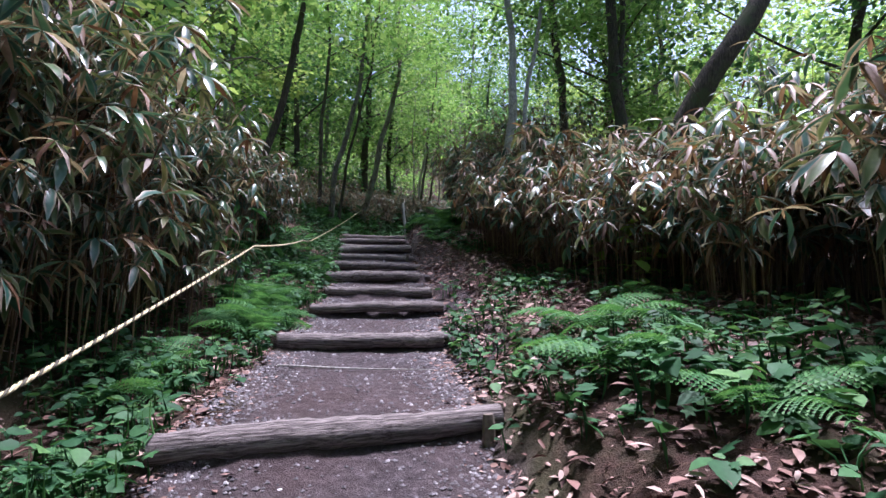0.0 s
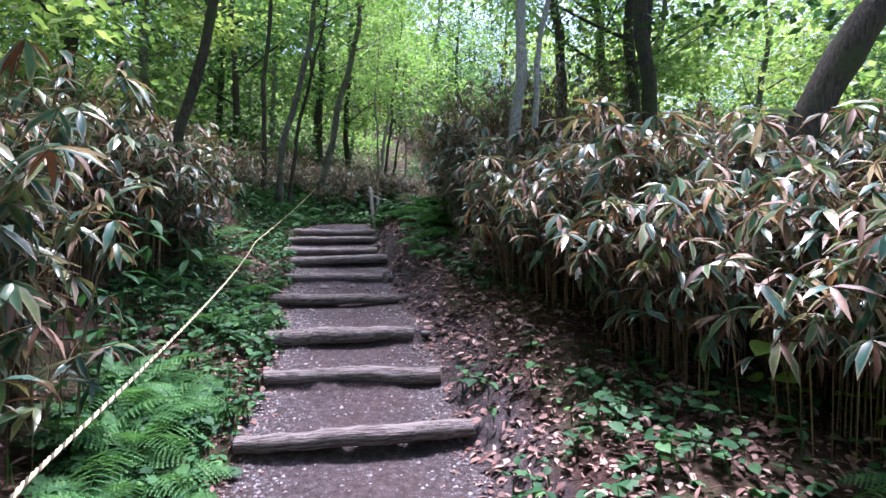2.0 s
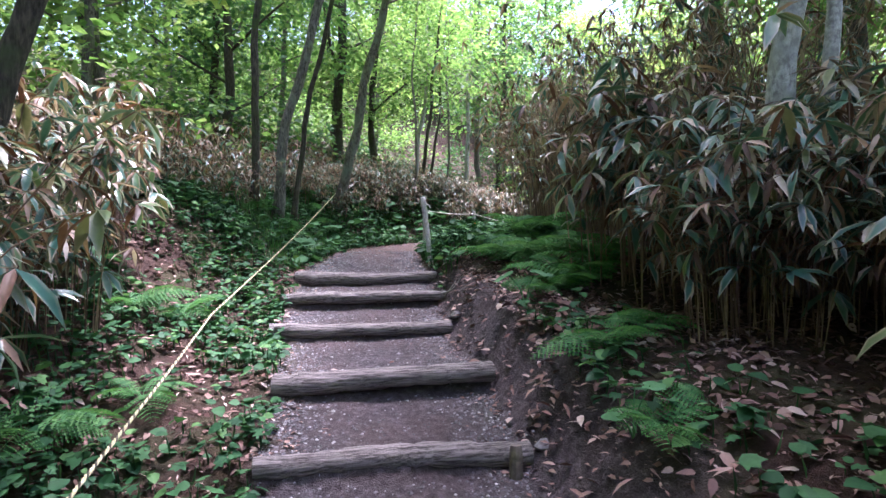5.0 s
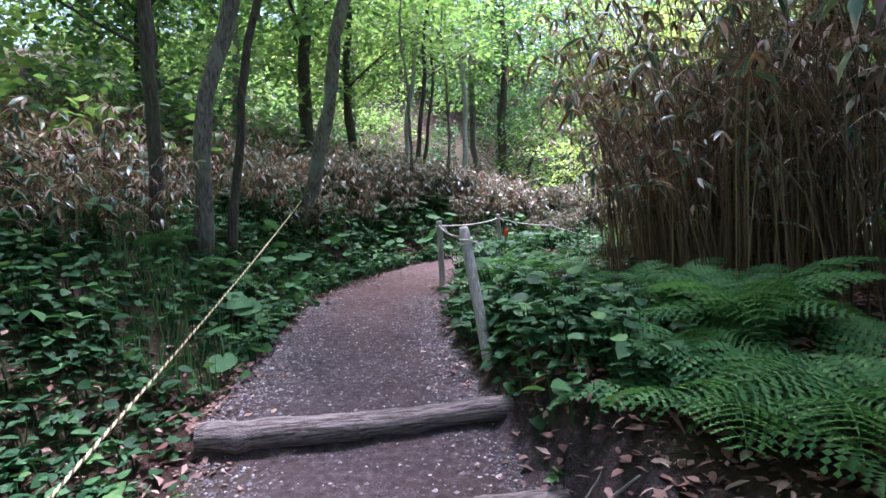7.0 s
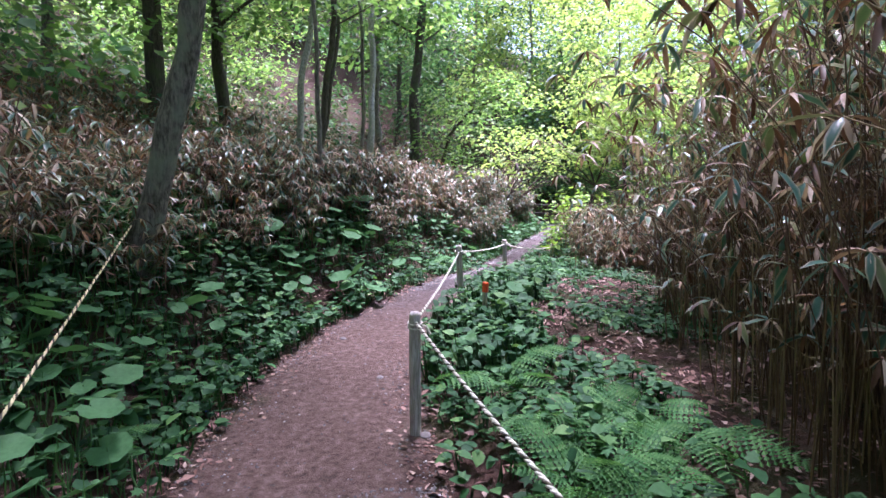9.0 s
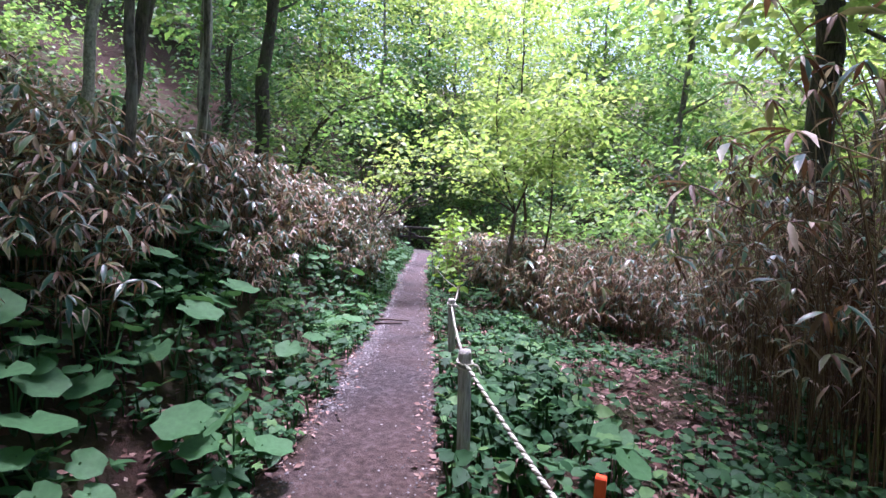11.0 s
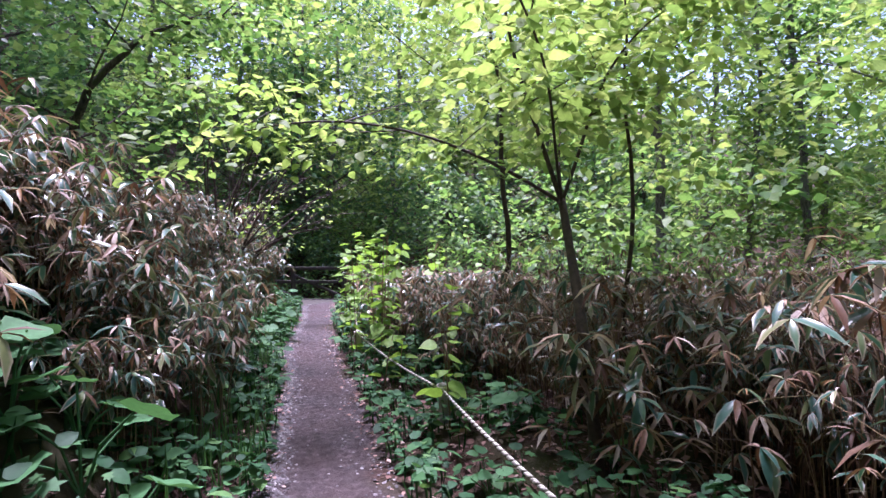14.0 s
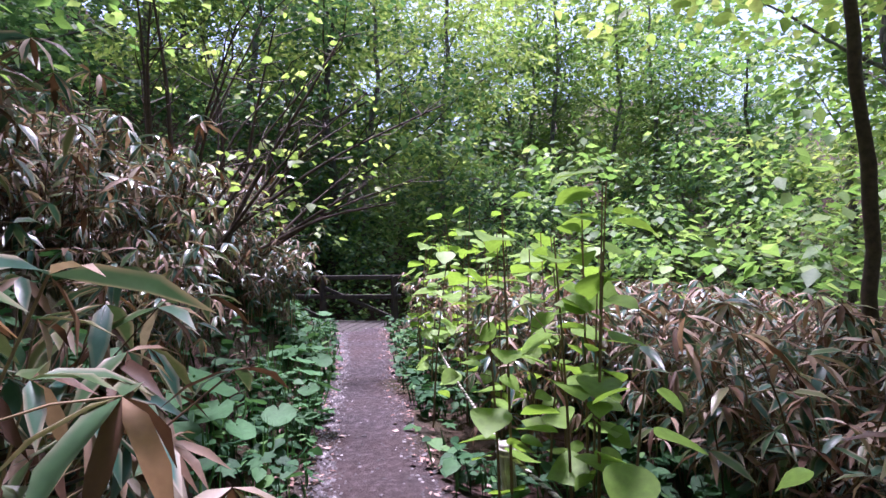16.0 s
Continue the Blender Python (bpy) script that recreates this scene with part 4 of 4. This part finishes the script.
# ---------------------------------------------------------------- butterbur and knotweed
def one_leaf(shape, size, material, name):
    v, f, r = leaves(shape, [(0, 0, 0)], [(1, 0, 0)], [(0, 0, 1)], size, size)
    v[:, 2] += .02 * size * np.sin(v[:, 1] / size * 9)
    return mesh_of(name, v, f, material, r)


BUR = [one_leaf(ROUND, k, M_ROUND, "leaf_blade") for k in (.14, .19, .25)]


def butterbur(x, y, s=1.0):
    root = empty_at("butterbur", at_ground(x, y, rng.uniform(0, 6.28), -.01, s), "butterbur with large round green leaves on long stalks", "plant", "butterburs beside the trail")
    for i in range(int(rng.integers(3, 6))):
        a = i * 1.6 + rng.uniform(0, .8)
        h, o = rng.uniform(.14, .42), rng.uniform(.06, .22)
        tip = np.array([o * math.cos(a), o * math.sin(a), h])
        v, f = tube([(0, 0, 0), tip * (.35, .35, .6), tip], (.006, .005, .004), 5, False)
        stalk = part("stalk", mesh_of("stalk", v, f, M_ROUND), root)
        ob = part("leaf_blade", BUR[int(rng.integers(0, 3))], stalk)
        ob.matrix_basis = Matrix.Translation(tip) @ Matrix.Rotation(a, 4, "Z") @ Matrix.Rotation(rng.uniform(.0, .5), 4, "Y") @ Matrix.Rotation(rng.normal() * .25, 4, "X") @ Matrix.Translation((-.05, 0, 0))


for y0, y1, u0, u1, k, s0, s1 in ((18.8, 23.5, -1.35, -.12, 26, .8, 1.1), (23.5, 28, -.95, -.38, 15, .8, 1.1), (13.2, 17.6, -1.1, -.15, 14, .6, .9), (17, 19.5, .25, 1.0, 5, .7, .9),
                                  (22, 27, .4, .9, 6, .5, .8), (16.5, 19, -1.4, -.5, 7, .6, .9), (9, 11.5, .3, .6, 2, .7, .9), (28, 32, -.6, -.06, 8, .7, 1), (1.0, 3.0, .5, 1.7, 5, .5, .75)):
    for _ in range(k):
        y = rng.uniform(y0, y1)
        butterbur(beside(y, rng.uniform(u0, u1)), y, rng.uniform(s0, s1))

KLEAF = [one_leaf(BROAD, k, M_KNOT, "leaf") for k in (.09, .125, .165)]


def knotweed(x, y, h, lean=(0, 0)):
    root = empty_at("knotweed", at_ground(x, y, 0, -.02), "tall knotweed with broad yellow-green leaves along its stem", "plant", "knotweeds beside the trail")
    p = curve_pts([(0, 0, 0), (lean[0] * .3, lean[1] * .3, h * .5), (lean[0], lean[1], h)], 10)
    v, f = tube(p, np.linspace(.007, .003, 10), 6, False)
    part("stem", mesh_of("stem", v, f, M_CULM), root)
    n = int(4 + h * 6)
    for i in range(n):
        k = p[min(9, 2 + int(7.9 * (i + .5) / n))] + np.array([0, 0, rng.uniform(-.04, .04)])
        a = i * 2.5 + rng.normal() * .4
        ob = part("leaf", KLEAF[int(rng.integers(0, 3))], root)
        ob.matrix_basis = Matrix.Translation(k + .04 * np.array([math.cos(a), math.sin(a), .3])) @ Matrix.Rotation(a, 4, "Z") @ Matrix.Rotation(rng.uniform(-.25, .6), 4, "Y") @ Matrix.Rotation(rng.normal() * .3, 4, "X")


for y0, y1, u0, u1, k, h0, h1 in ((26.7, 28.4, .1, .8, 10, .9, 1.5), (28.4, 32, .1, 1.0, 16, .8, 1.5), (29, 32.5, 1.0, 2.6, 9, .9, 1.5), (23.4, 25.6, .35, .9, 2, .5, .8), (3.5, 6.2, 1.3, 2.0, 5, .4, .8)):
    for _ in range(k):
        y = rng.uniform(y0, y1)
        knotweed(beside(y, rng.uniform(u0, u1)), y, rng.uniform(h0, h1), rng.normal(size=2) * .08)

knotweed(3.36, 25.12, 1.05, (.03, -.03))
for x, y, h in ((3.55, 26.5, .75), (3.85, 26.9, 1.0), (4.2, 27.6, 1.2), (4.0, 27.3, .9), (4.7, 28.0, 1.25), (5.1, 28.6, 1.2), (5.6, 28.3, 1.15), (6.1, 28.9, 1.2), (6.4, 28.2, 1.1), (3.45, 26.0, .6), (3.1, 25.7, .55)):
    knotweed(x, y, h, rng.normal(size=2) * .06)


# ---------------------------------------------------------------- brown shrub above the trail
def bare_shrub(x, y, stems, leafy):
    """Stems fan out from one root, most of them leaning out over the trail."""
    root = empty_at("shrub", place(x, y), "many-stemmed shrub with bare reddish-brown twigs leaning over the trail", "shrub")
    over = np.array([.84, -.54, 0])
    away = np.array([.54, .84, 0])
    tips, pile = [], Pile()
    for i in range(stems):
        lean, h = rng.uniform(-.35, 1.9), rng.uniform(.9, 2.3)
        h = h * (1.15 - .28 * max(lean, 0))
        end = over * lean + away * rng.uniform(-.6, .6) + np.array([0, 0, h])
        o = rng.normal(size=3) * (.10, .10, 0)
        c = curve_pts([o, o + end * (.25, .25, .35), o + end * (.6, .6, .72) + rng.normal(size=3) * .06, o + end], 14)
        r = rng.uniform(.013, .032)
        v, f = tube(c, np.linspace(r, r * .28, 14), 6, False, .03)
        part("stem", mesh_of("stem", v, f, M_TWIG, smooth=True), root)
        for _ in range(12):
            k = c[int(rng.integers(4, 14))]
            e = k + over * rng.uniform(-.05, .30) + np.r_[rng.normal(size=2) * .14, rng.uniform(.0, .35)]
            v, f = tube([k, (k + e) / 2 + rng.normal(size=3) * .03, e], (.0055, .004, .0015), 3, False)
            pile.add(v, f)
            tips.append(e)
    tagged(part("twig_mass", pile.mesh("twig_mass", M_TWIG), root), "fine bare reddish-brown twigs", kind="stuff")
    tips = np.array(tips)
    v, f, r = sprays(tips[rng.integers(0, len(tips), leafy)], 9, .22, .3, .07, OVATE)
    part("foliage", mesh_of("foliage", v, f, M_LIME, r), root, "sparse yellow-green leaves")


bare_shrub(2.68, 29.45, 13, 16)
bare_shrub(3.35, 30.9, 12, 22)


# ---------------------------------------------------------------- low growth, litter and stones
def scatter(n, y0, y1, u0, u1, patch=0.0, k=0.0):
    y, u = rng.uniform(y0, y1, n), rng.uniform(u0, u1, n)
    x = np.interp(y, LINE[:, 0], LINE[:, 1]) + (u + np.copysign(np.interp(y, LINE[:, 0], LINE[:, 2]), u)) / .93
    keep = wob(x, y, 1.9, k) + .6 * rng.normal(size=n) > patch
    return x[keep], y[keep]


def low_herbs():
    pile = Pile()
    for n, y0, y1, u0, u1, patch, size, tall in ((3000, -.5, 7.5, -1.5, -.02, -.1, .060, .18), (3400, 7, 13.2, -1.6, -.02, -.3, .058, .14), (4200, 12.8, 19, -2.2, .0, -.45, .070, .20), (3600, 18, 33, -1.2, .0, -.7, .070, .20), (2600, 16.5, 23, -2.6, -.9, -.8, .075, .30), (900, 16.8, 20.2, .05, .9, -.9, .075, .34),
                                                 (2900, -.5, 6.6, .02, 2.2, .15, .062, .16), (700, -.5, 2.8, .25, 2.4, -.4, .085, .24), (700, 6.6, 12, .3, 1.0, .5, .065, .12), (1900, 12.2, 17.5, .05, 1.4, .1, .064, .16), (330, 12.4, 15.0, .03, .5, -.9, .075, .24), (4200, 17.5, 22, .03, 3.2, .1, .060, .14),
                                                 (2200, 21.5, 33, .02, 1.3, -.5, .070, .20)):
        x, y = scatter(n, y0, y1, u0, u1, patch, y0)
        m = len(x)
        z = height(x, y)
        h = tall * rng.uniform(.15, 1.0, m)
        for j in range(3):
            a = rng.uniform(0, 2 * math.pi, m)
            D = np.c_[np.cos(a), np.sin(a), rng.uniform(-.5, .4, m)]
            L = size * rng.uniform(.4, 1.55, m)
            P = np.c_[x, y, z + h] + D * .015
            v, f, r = leaves(LOBED if j == 1 else OVATE, P, D, np.c_[.35 * rng.normal(size=m), .35 * rng.normal(size=m), np.ones(m)], L, L * .8)
            pile.add(v, f, r)
        D = np.c_[.15 * rng.normal(size=m), .15 * rng.normal(size=m), np.ones(m)]
        v, f, r = leaves(KITE, np.c_[x, y, z - .01], D, np.c_[np.ones(m), np.zeros(m), np.zeros(m)], h + .02, .006)
        pile.add(v, f, r)
    tagged(new("low_herbs", pile.mesh("low_herbs", M_HERB)), "dense low green herbs covering the trail's edges", "ground cover", kind="stuff")


def grass_blades():
    pile = Pile()
    for n, y0, y1, u0, u1, k in ((2600, 13, 17.5, -1.6, -.1, .1), (700, 1, 8, -1.0, 0, .4), (1200, 24, 32, -.5, -.02, 0)):
        x, y = scatter(n, y0, y1, u0, u1, k, 3.0)
        m = len(x)
        a = rng.uniform(0, 6.28, m)
        D = np.c_[.5 * np.cos(a), .5 * np.sin(a), np.ones(m)]
        L = rng.uniform(.10, .28, m)
        v, f, r = leaves(LANCE, np.c_[x, y, height(x, y) - .01], D, np.c_[np.cos(a), np.sin(a), np.zeros(m)], L, .007)
        pile.add(v, f, r)
    tagged(new("grass", pile.mesh("grass", M_FERN)), "thin green grass blades", "grass", kind="stuff")


def dead_leaves():
    pile = Pile()
    for n, y0, y1, u0, u1, k in ((4600, -1, 13, -1.6, .0, -.8), (16000, -1, 13, .0, 2.6, -1.2), (1600, 12.5, 20, -1.5, 0, -.3), (2600, 12.5, 19, .1, 2.6, -.7), (6000, 18, 26, .1, 3.2, -.7), (1500, 19, 33, -1.2, 0, -.4), (1700, 0, 33, -.30, .0, -.6), (1700, 0, 33, .0, .30, -.6), (900, 8, 33, -.9, -.5, -1)):
        x, y = scatter(n, y0, y1, u0, u1, k, 5.0)
        m = len(x)
        a = rng.uniform(0, 6.28, m)
        L = rng.uniform(.025, .085, m)
        v, f, r = leaves(KITE if n % 1000 else LANCE, np.c_[x, y, height(x, y) + rng.uniform(.004, .03, m)], np.c_[np.cos(a), np.sin(a), .25 * rng.normal(size=m)],
                         np.c_[.4 * rng.normal(size=m), .4 * rng.normal(size=m), np.ones(m)], L, L * rng.uniform(.35, .7, m))
        pile.add(v, f, r)
    for n, y0, y1, u0, u1 in ((16000, -1, 13.2, .25, 2.3), (6000, -1, 13, -1.2, .0), (4000, 12.5, 18, .4, 2.4), (6000, 18, 26, .3, 3.2), (2500, 13, 19, -.5, .0)):
        x, y = scatter(n, y0, y1, u0, u1, -1.3, 8.0)
        m = len(x)
        a = rng.uniform(0, 6.28, m)
        L = rng.uniform(.012, .05, m)
        v, f, r = leaves(KITE, np.c_[x, y, height(x, y) + rng.uniform(.001, .02, m)], np.c_[np.cos(a), np.sin(a), .35 * rng.normal(size=m)],
                         np.c_[.6 * rng.normal(size=m), .6 * rng.normal(size=m), np.ones(m)], L, L * rng.uniform(.25, .8, m))
        pile.add(v, f, r)
    for n, y0, y1, u0, u1 in ((3400, -1, 13, .1, 2.4), (1100, -1, 13, -1.4, -.1), (800, 13, 18, .6, 2.4), (1500, 18, 26, .3, 3.2)):
        x, y = scatter(n, y0, y1, u0, u1, -.9, 2.0)
        m = len(x)
        a = rng.uniform(0, 6.28, m)
        L = rng.uniform(.04, .12, m)
        v, f, r = leaves(LANCE, np.c_[x, y, height(x, y) + rng.uniform(.012, .05, m)], np.c_[np.cos(a), np.sin(a), .22 * rng.normal(size=m)],
                         np.c_[.45 * rng.normal(size=m), .45 * rng.normal(size=m), np.ones(m)], L, L * rng.uniform(.16, .26, m))
        pile.add(v, f, r)
    for n, y0, y1 in ((2600, -1, 13), (2200, 13, 20), (1500, 20, 33)):
        y = rng.uniform(y0, y1, n)
        q = rng.choice([-1, 1], n) * (1.12 - .22 * np.abs(rng.normal(size=n)))
        x = np.interp(y, LINE[:, 0], LINE[:, 1]) + q * np.interp(y, LINE[:, 0], LINE[:, 2]) / .93
        a = rng.uniform(0, 6.28, n)
        L = rng.uniform(.012, .055, n)
        v, f, r = leaves(KITE, np.c_[x, y, height(x, y) + rng.uniform(.002, .012, n)], np.c_[np.cos(a), np.sin(a), .15 * rng.normal(size=n)],
                         np.c_[.3 * rng.normal(size=n), .3 * rng.normal(size=n), np.ones(n)], L, L * rng.uniform(.3, .8, n))
        pile.add(v, f, r)
    tagged(new("leaf_litter", pile.mesh("leaf_litter", M_LITTER)), "brown and pinkish fallen leaves on the soil", "leaf litter", kind="stuff")


def gravel():
    oct_v = np.array([(1, 0, 0), (-1, 0, 0), (0, 1, 0), (0, -1, 0), (0, 0, 1), (0, 0, -1)], float)
    oct_f = [(0, 2, 4), (2, 1, 4), (1, 3, 4), (3, 0, 4), (2, 0, 5), (1, 2, 5), (3, 1, 5), (0, 3, 5)]
    V, F = [], []
    k = 0
    for n, y0, y1, big in ((12000, 0, 9, .0150), (9500, 9, 14, .0120), (7000, 13, 15.8, .0115), (1800, 15.8, 20, .010), (11000, 20, 34, .014)):
        y = rng.uniform(y0, y1, n)
        q = np.clip(.62 * rng.normal(size=n), -1.12, 1.12)
        q = np.where(rng.uniform(size=n) < .82, np.sign(q) * (1.08 - .30 * np.abs(rng.normal(size=n))), q)
        if y0 == 20:
            # a drift of loose chippings along the bank
            q = np.where(rng.uniform(size=n) < .7, -.84 + .15 * rng.normal(size=n), q)
        x = np.interp(y, LINE[:, 0], LINE[:, 1]) + q * np.interp(y, LINE[:, 0], LINE[:, 2]) / .93
        z = height(x, y)
        for i in range(n):
            r = big * rng.uniform(.35, 1.0) * (1.5 if rng.uniform() < .06 else 1)
            w = oct_v * r * rng.uniform(.6, 1.25, (6, 1)) * (1, 1, .65)
            a = rng.uniform(0, 6.28)
            c, s = math.cos(a), math.sin(a)
            V.append(np.c_[x[i] + w[:, 0] * c - w[:, 1] * s, y[i] + w[:, 0] * s + w[:, 1] * c, z[i] + w[:, 2] + r * .15])
            F += [tuple(k + j for j in g) for g in oct_f]
            k += 6
    tagged(new("gravel", mesh_of("gravel", np.vstack(V), F, M_GRAVEL)), "loose grey gravel on the trail", "gravel", kind="stuff")


low_herbs()
grass_blades()
dead_leaves()
gravel()


# ---------------------------------------------------------------- small things
def fallen_branch(pts, r, label, mat, forks=2):
    root = empty_at("fallen_branch", Matrix.Translation(pts[0]), label, "branch")
    c = curve_pts(np.array(pts, float) - np.array(pts[0], float), 14)
    v, f = tube(c, np.linspace(r, r * .45, 14), 7, True, .05)
    part("stem", mesh_of("stem", v, f, mat, smooth=True), root)
    for i in range(forks):
        k = c[5 + 4 * i]
        e = k + np.array([.10 - .2 * (i % 2), .05, .14]) * (1 + .4 * i)
        v, f = tube(curve_pts([k, (k + e) / 2 + (.02, 0, .02), e], 6), np.linspace(r * .5, r * .2, 6), 5, True)
        part("fork", mesh_of("fork", v, f, mat, smooth=True), root)


def on(x, y, dz=.02):
    return (x, y, ground_z(x, y) + dz)


fallen_branch([on(-2.20, 19.45, .05), on(-2.05, 19.6, .22), on(-1.90, 19.7, .34), on(-1.70, 19.75, .36)], .022, "bare grey crooked branch rising from the bamboo grass", M_BARK)
fallen_branch([on(1.02, 23.45), on(1.25, 23.32, .03), on(1.48, 23.28, .02)], .022, "dark half-buried root across the trail", M_TWIG, 0)
fallen_branch([on(1.12, 23.62), on(1.35, 23.50, .03), on(1.62, 23.40, .02)], .018, "dark half-buried root across the trail", M_TWIG, 0)
fallen_branch([on(2.0, 3.55, .015), on(2.5, 3.62, .02), on(3.05, 3.72, .015)], .008, "thin pale stick lying on the trail", M_BARKL, 0)
fallen_branch([on(.45, 12.4, .02), on(.62, 12.2, .05), on(.75, 12.1, .03)], .008, "thin pale twig on the soil", M_BARKL, 1)
fallen_branch([(-1.65, 26.9, 5.35), (-.9, 27.3, 5.15), (-.2, 27.9, 5.12), (.1, 28.5, 5.2)], .014, "thin pale vine hanging between two trunks", M_BARKL, 0)


def stone(x, y, r):
    bm = bmesh.new()
    bmesh.ops.create_icosphere(bm, subdivisions=2, radius=r)
    ph = rng.uniform(0, 9, 3)
    for v in bm.verts:
        k = 1 + .22 * math.sin(v.co.x / r * 2.1 + ph[0]) * math.cos(v.co.y / r * 1.7 + ph[1]) + .1 * math.sin(v.co.z / r * 4 + ph[2])
        v.co = Vector((v.co.x * k * 1.15, v.co.y * k, v.co.z * k * .62))
    me = bpy.data.meshes.new("stone")
    bm.to_mesh(me)
    bm.free()
    me.materials.append(M_STONE)
    ob = new("stone", me)
    ob.matrix_basis = Matrix.Translation((x, y, ground_z(x, y) + r * .15)) @ Matrix.Rotation(rng.uniform(0, 6.28), 4, "Z")
    tagged(ob, "small grey stone embedded in the trail", "stone", "stones on the trail")


for x, y, r in ((.62, 9.15, .05), (.80, 9.2, .035), (.95, 9.25, .04), (1.42, 9.75, .05), (2.12, 7.55, .045), (1.2, 9.05, .03), (.55, 12.95, .04), (.40, 13.2, .035), (.72, 11.7, .05), (.25, 8.35, .05), (2.62, 6.1, .03), (-.35, 16.3, .03),
                (-.62, 17.2, .025), (2.95, 4.6, .035), (1.0, 10.6, .035), (.9, 7.6, .03), (-.15, 14.8, .035), (-.95, 18.1, .025)):
    stone(x, y, r)


def wrapper(x, y):
    v = rng.uniform(-1, 1, (10, 3)) * (.035, .025, .012)
    bm = bmesh.new()
    for p in v:
        bm.verts.new(p)
    bmesh.ops.convex_hull(bm, input=bm.verts)
    me = bpy.data.meshes.new("plastic_scrap")
    bm.to_mesh(me)
    bm.free()
    me.materials.append(M_BLUE)
    ob = new("plastic_scrap", me)
    ob.matrix_basis = Matrix.Translation((x, y, ground_z(x, y) + .012))
    tagged(ob, "small crumpled blue plastic scrap beside the trail", "litter")


wrapper(-1.70, 16.74)

M_RED = leaf_material("red_leaf", [(0.0, (0.45, 0.07, 0.03)), (1.0, (0.60, 0.16, 0.06))], 0.5, 0.35)


def red_sprig(x, y, h):
    root = empty_at("red_leaved_sprig", at_ground(x, y), "small sprig with orange-red leaves in the bamboo grass", "plant")
    v, f = tube([(0, 0, 0), (.02, 0, h * .6), (.0, .03, h)], (.005, .004, .003), 5)
    part("stem", mesh_of("stem", v, f, M_TWIG), root)
    a = np.arange(9) * 2.4
    P = np.c_[.03 * np.cos(a), .03 * np.sin(a), h - .02 * np.arange(9)]
    for i in range(9):
        v, f, r = leaves(OVATE, P[i:i + 1], [(math.cos(a[i]), math.sin(a[i]), -.5)], [(0, 0, 1)], .10, .055)
        part("leaf", mesh_of("leaf", v, f, M_RED, r), root)


red_sprig(-2.15, 20.1, .55)

# tall dark-leaved herbs left of the upper steps
DLEAF = [one_leaf(LANCE, k, M_HERB, "leaf") for k in (.16, .20, .24)]


def tall_herb(x, y, h):
    root = empty_at("tall_herb", at_ground(x, y, 0, -.02), "tall herb with long pointed green leaves", "plant", "tall herbs beside the steps")
    p = curve_pts([(0, 0, 0), (.02, .02, h * .5), (rng.normal() * .08, rng.normal() * .08, h)], 8)
    v, f = tube(p, np.linspace(.006, .003, 8), 5, False)
    part("stem", mesh_of("stem", v, f, M_HERB), root)
    for i in range(int(8 + 8 * h)):
        k = p[min(7, 2 + int(6 * rng.uniform()))]
        a = i * 2.4
        ob = part("leaf", DLEAF[i % 3], root)
        ob.matrix_basis = Matrix.Translation(k) @ Matrix.Rotation(a, 4, "Z") @ Matrix.Rotation(rng.uniform(-.3, .5), 4, "Y") @ Matrix.Diagonal((1, .36, 1, 1))


for y, u, h in ((5.9, -1.0, .9), (6.5, -1.1, 1.1), (7.1, -1.2, .9), (7.7, -1.0, .7), (8.6, -1.2, .8), (13.6, -1.5, .5), (14.1, -1.3, .45), (17.6, -1.2, .5), (10.3, -1.3, .7)):
    tall_herb(beside(y, u), y, h)
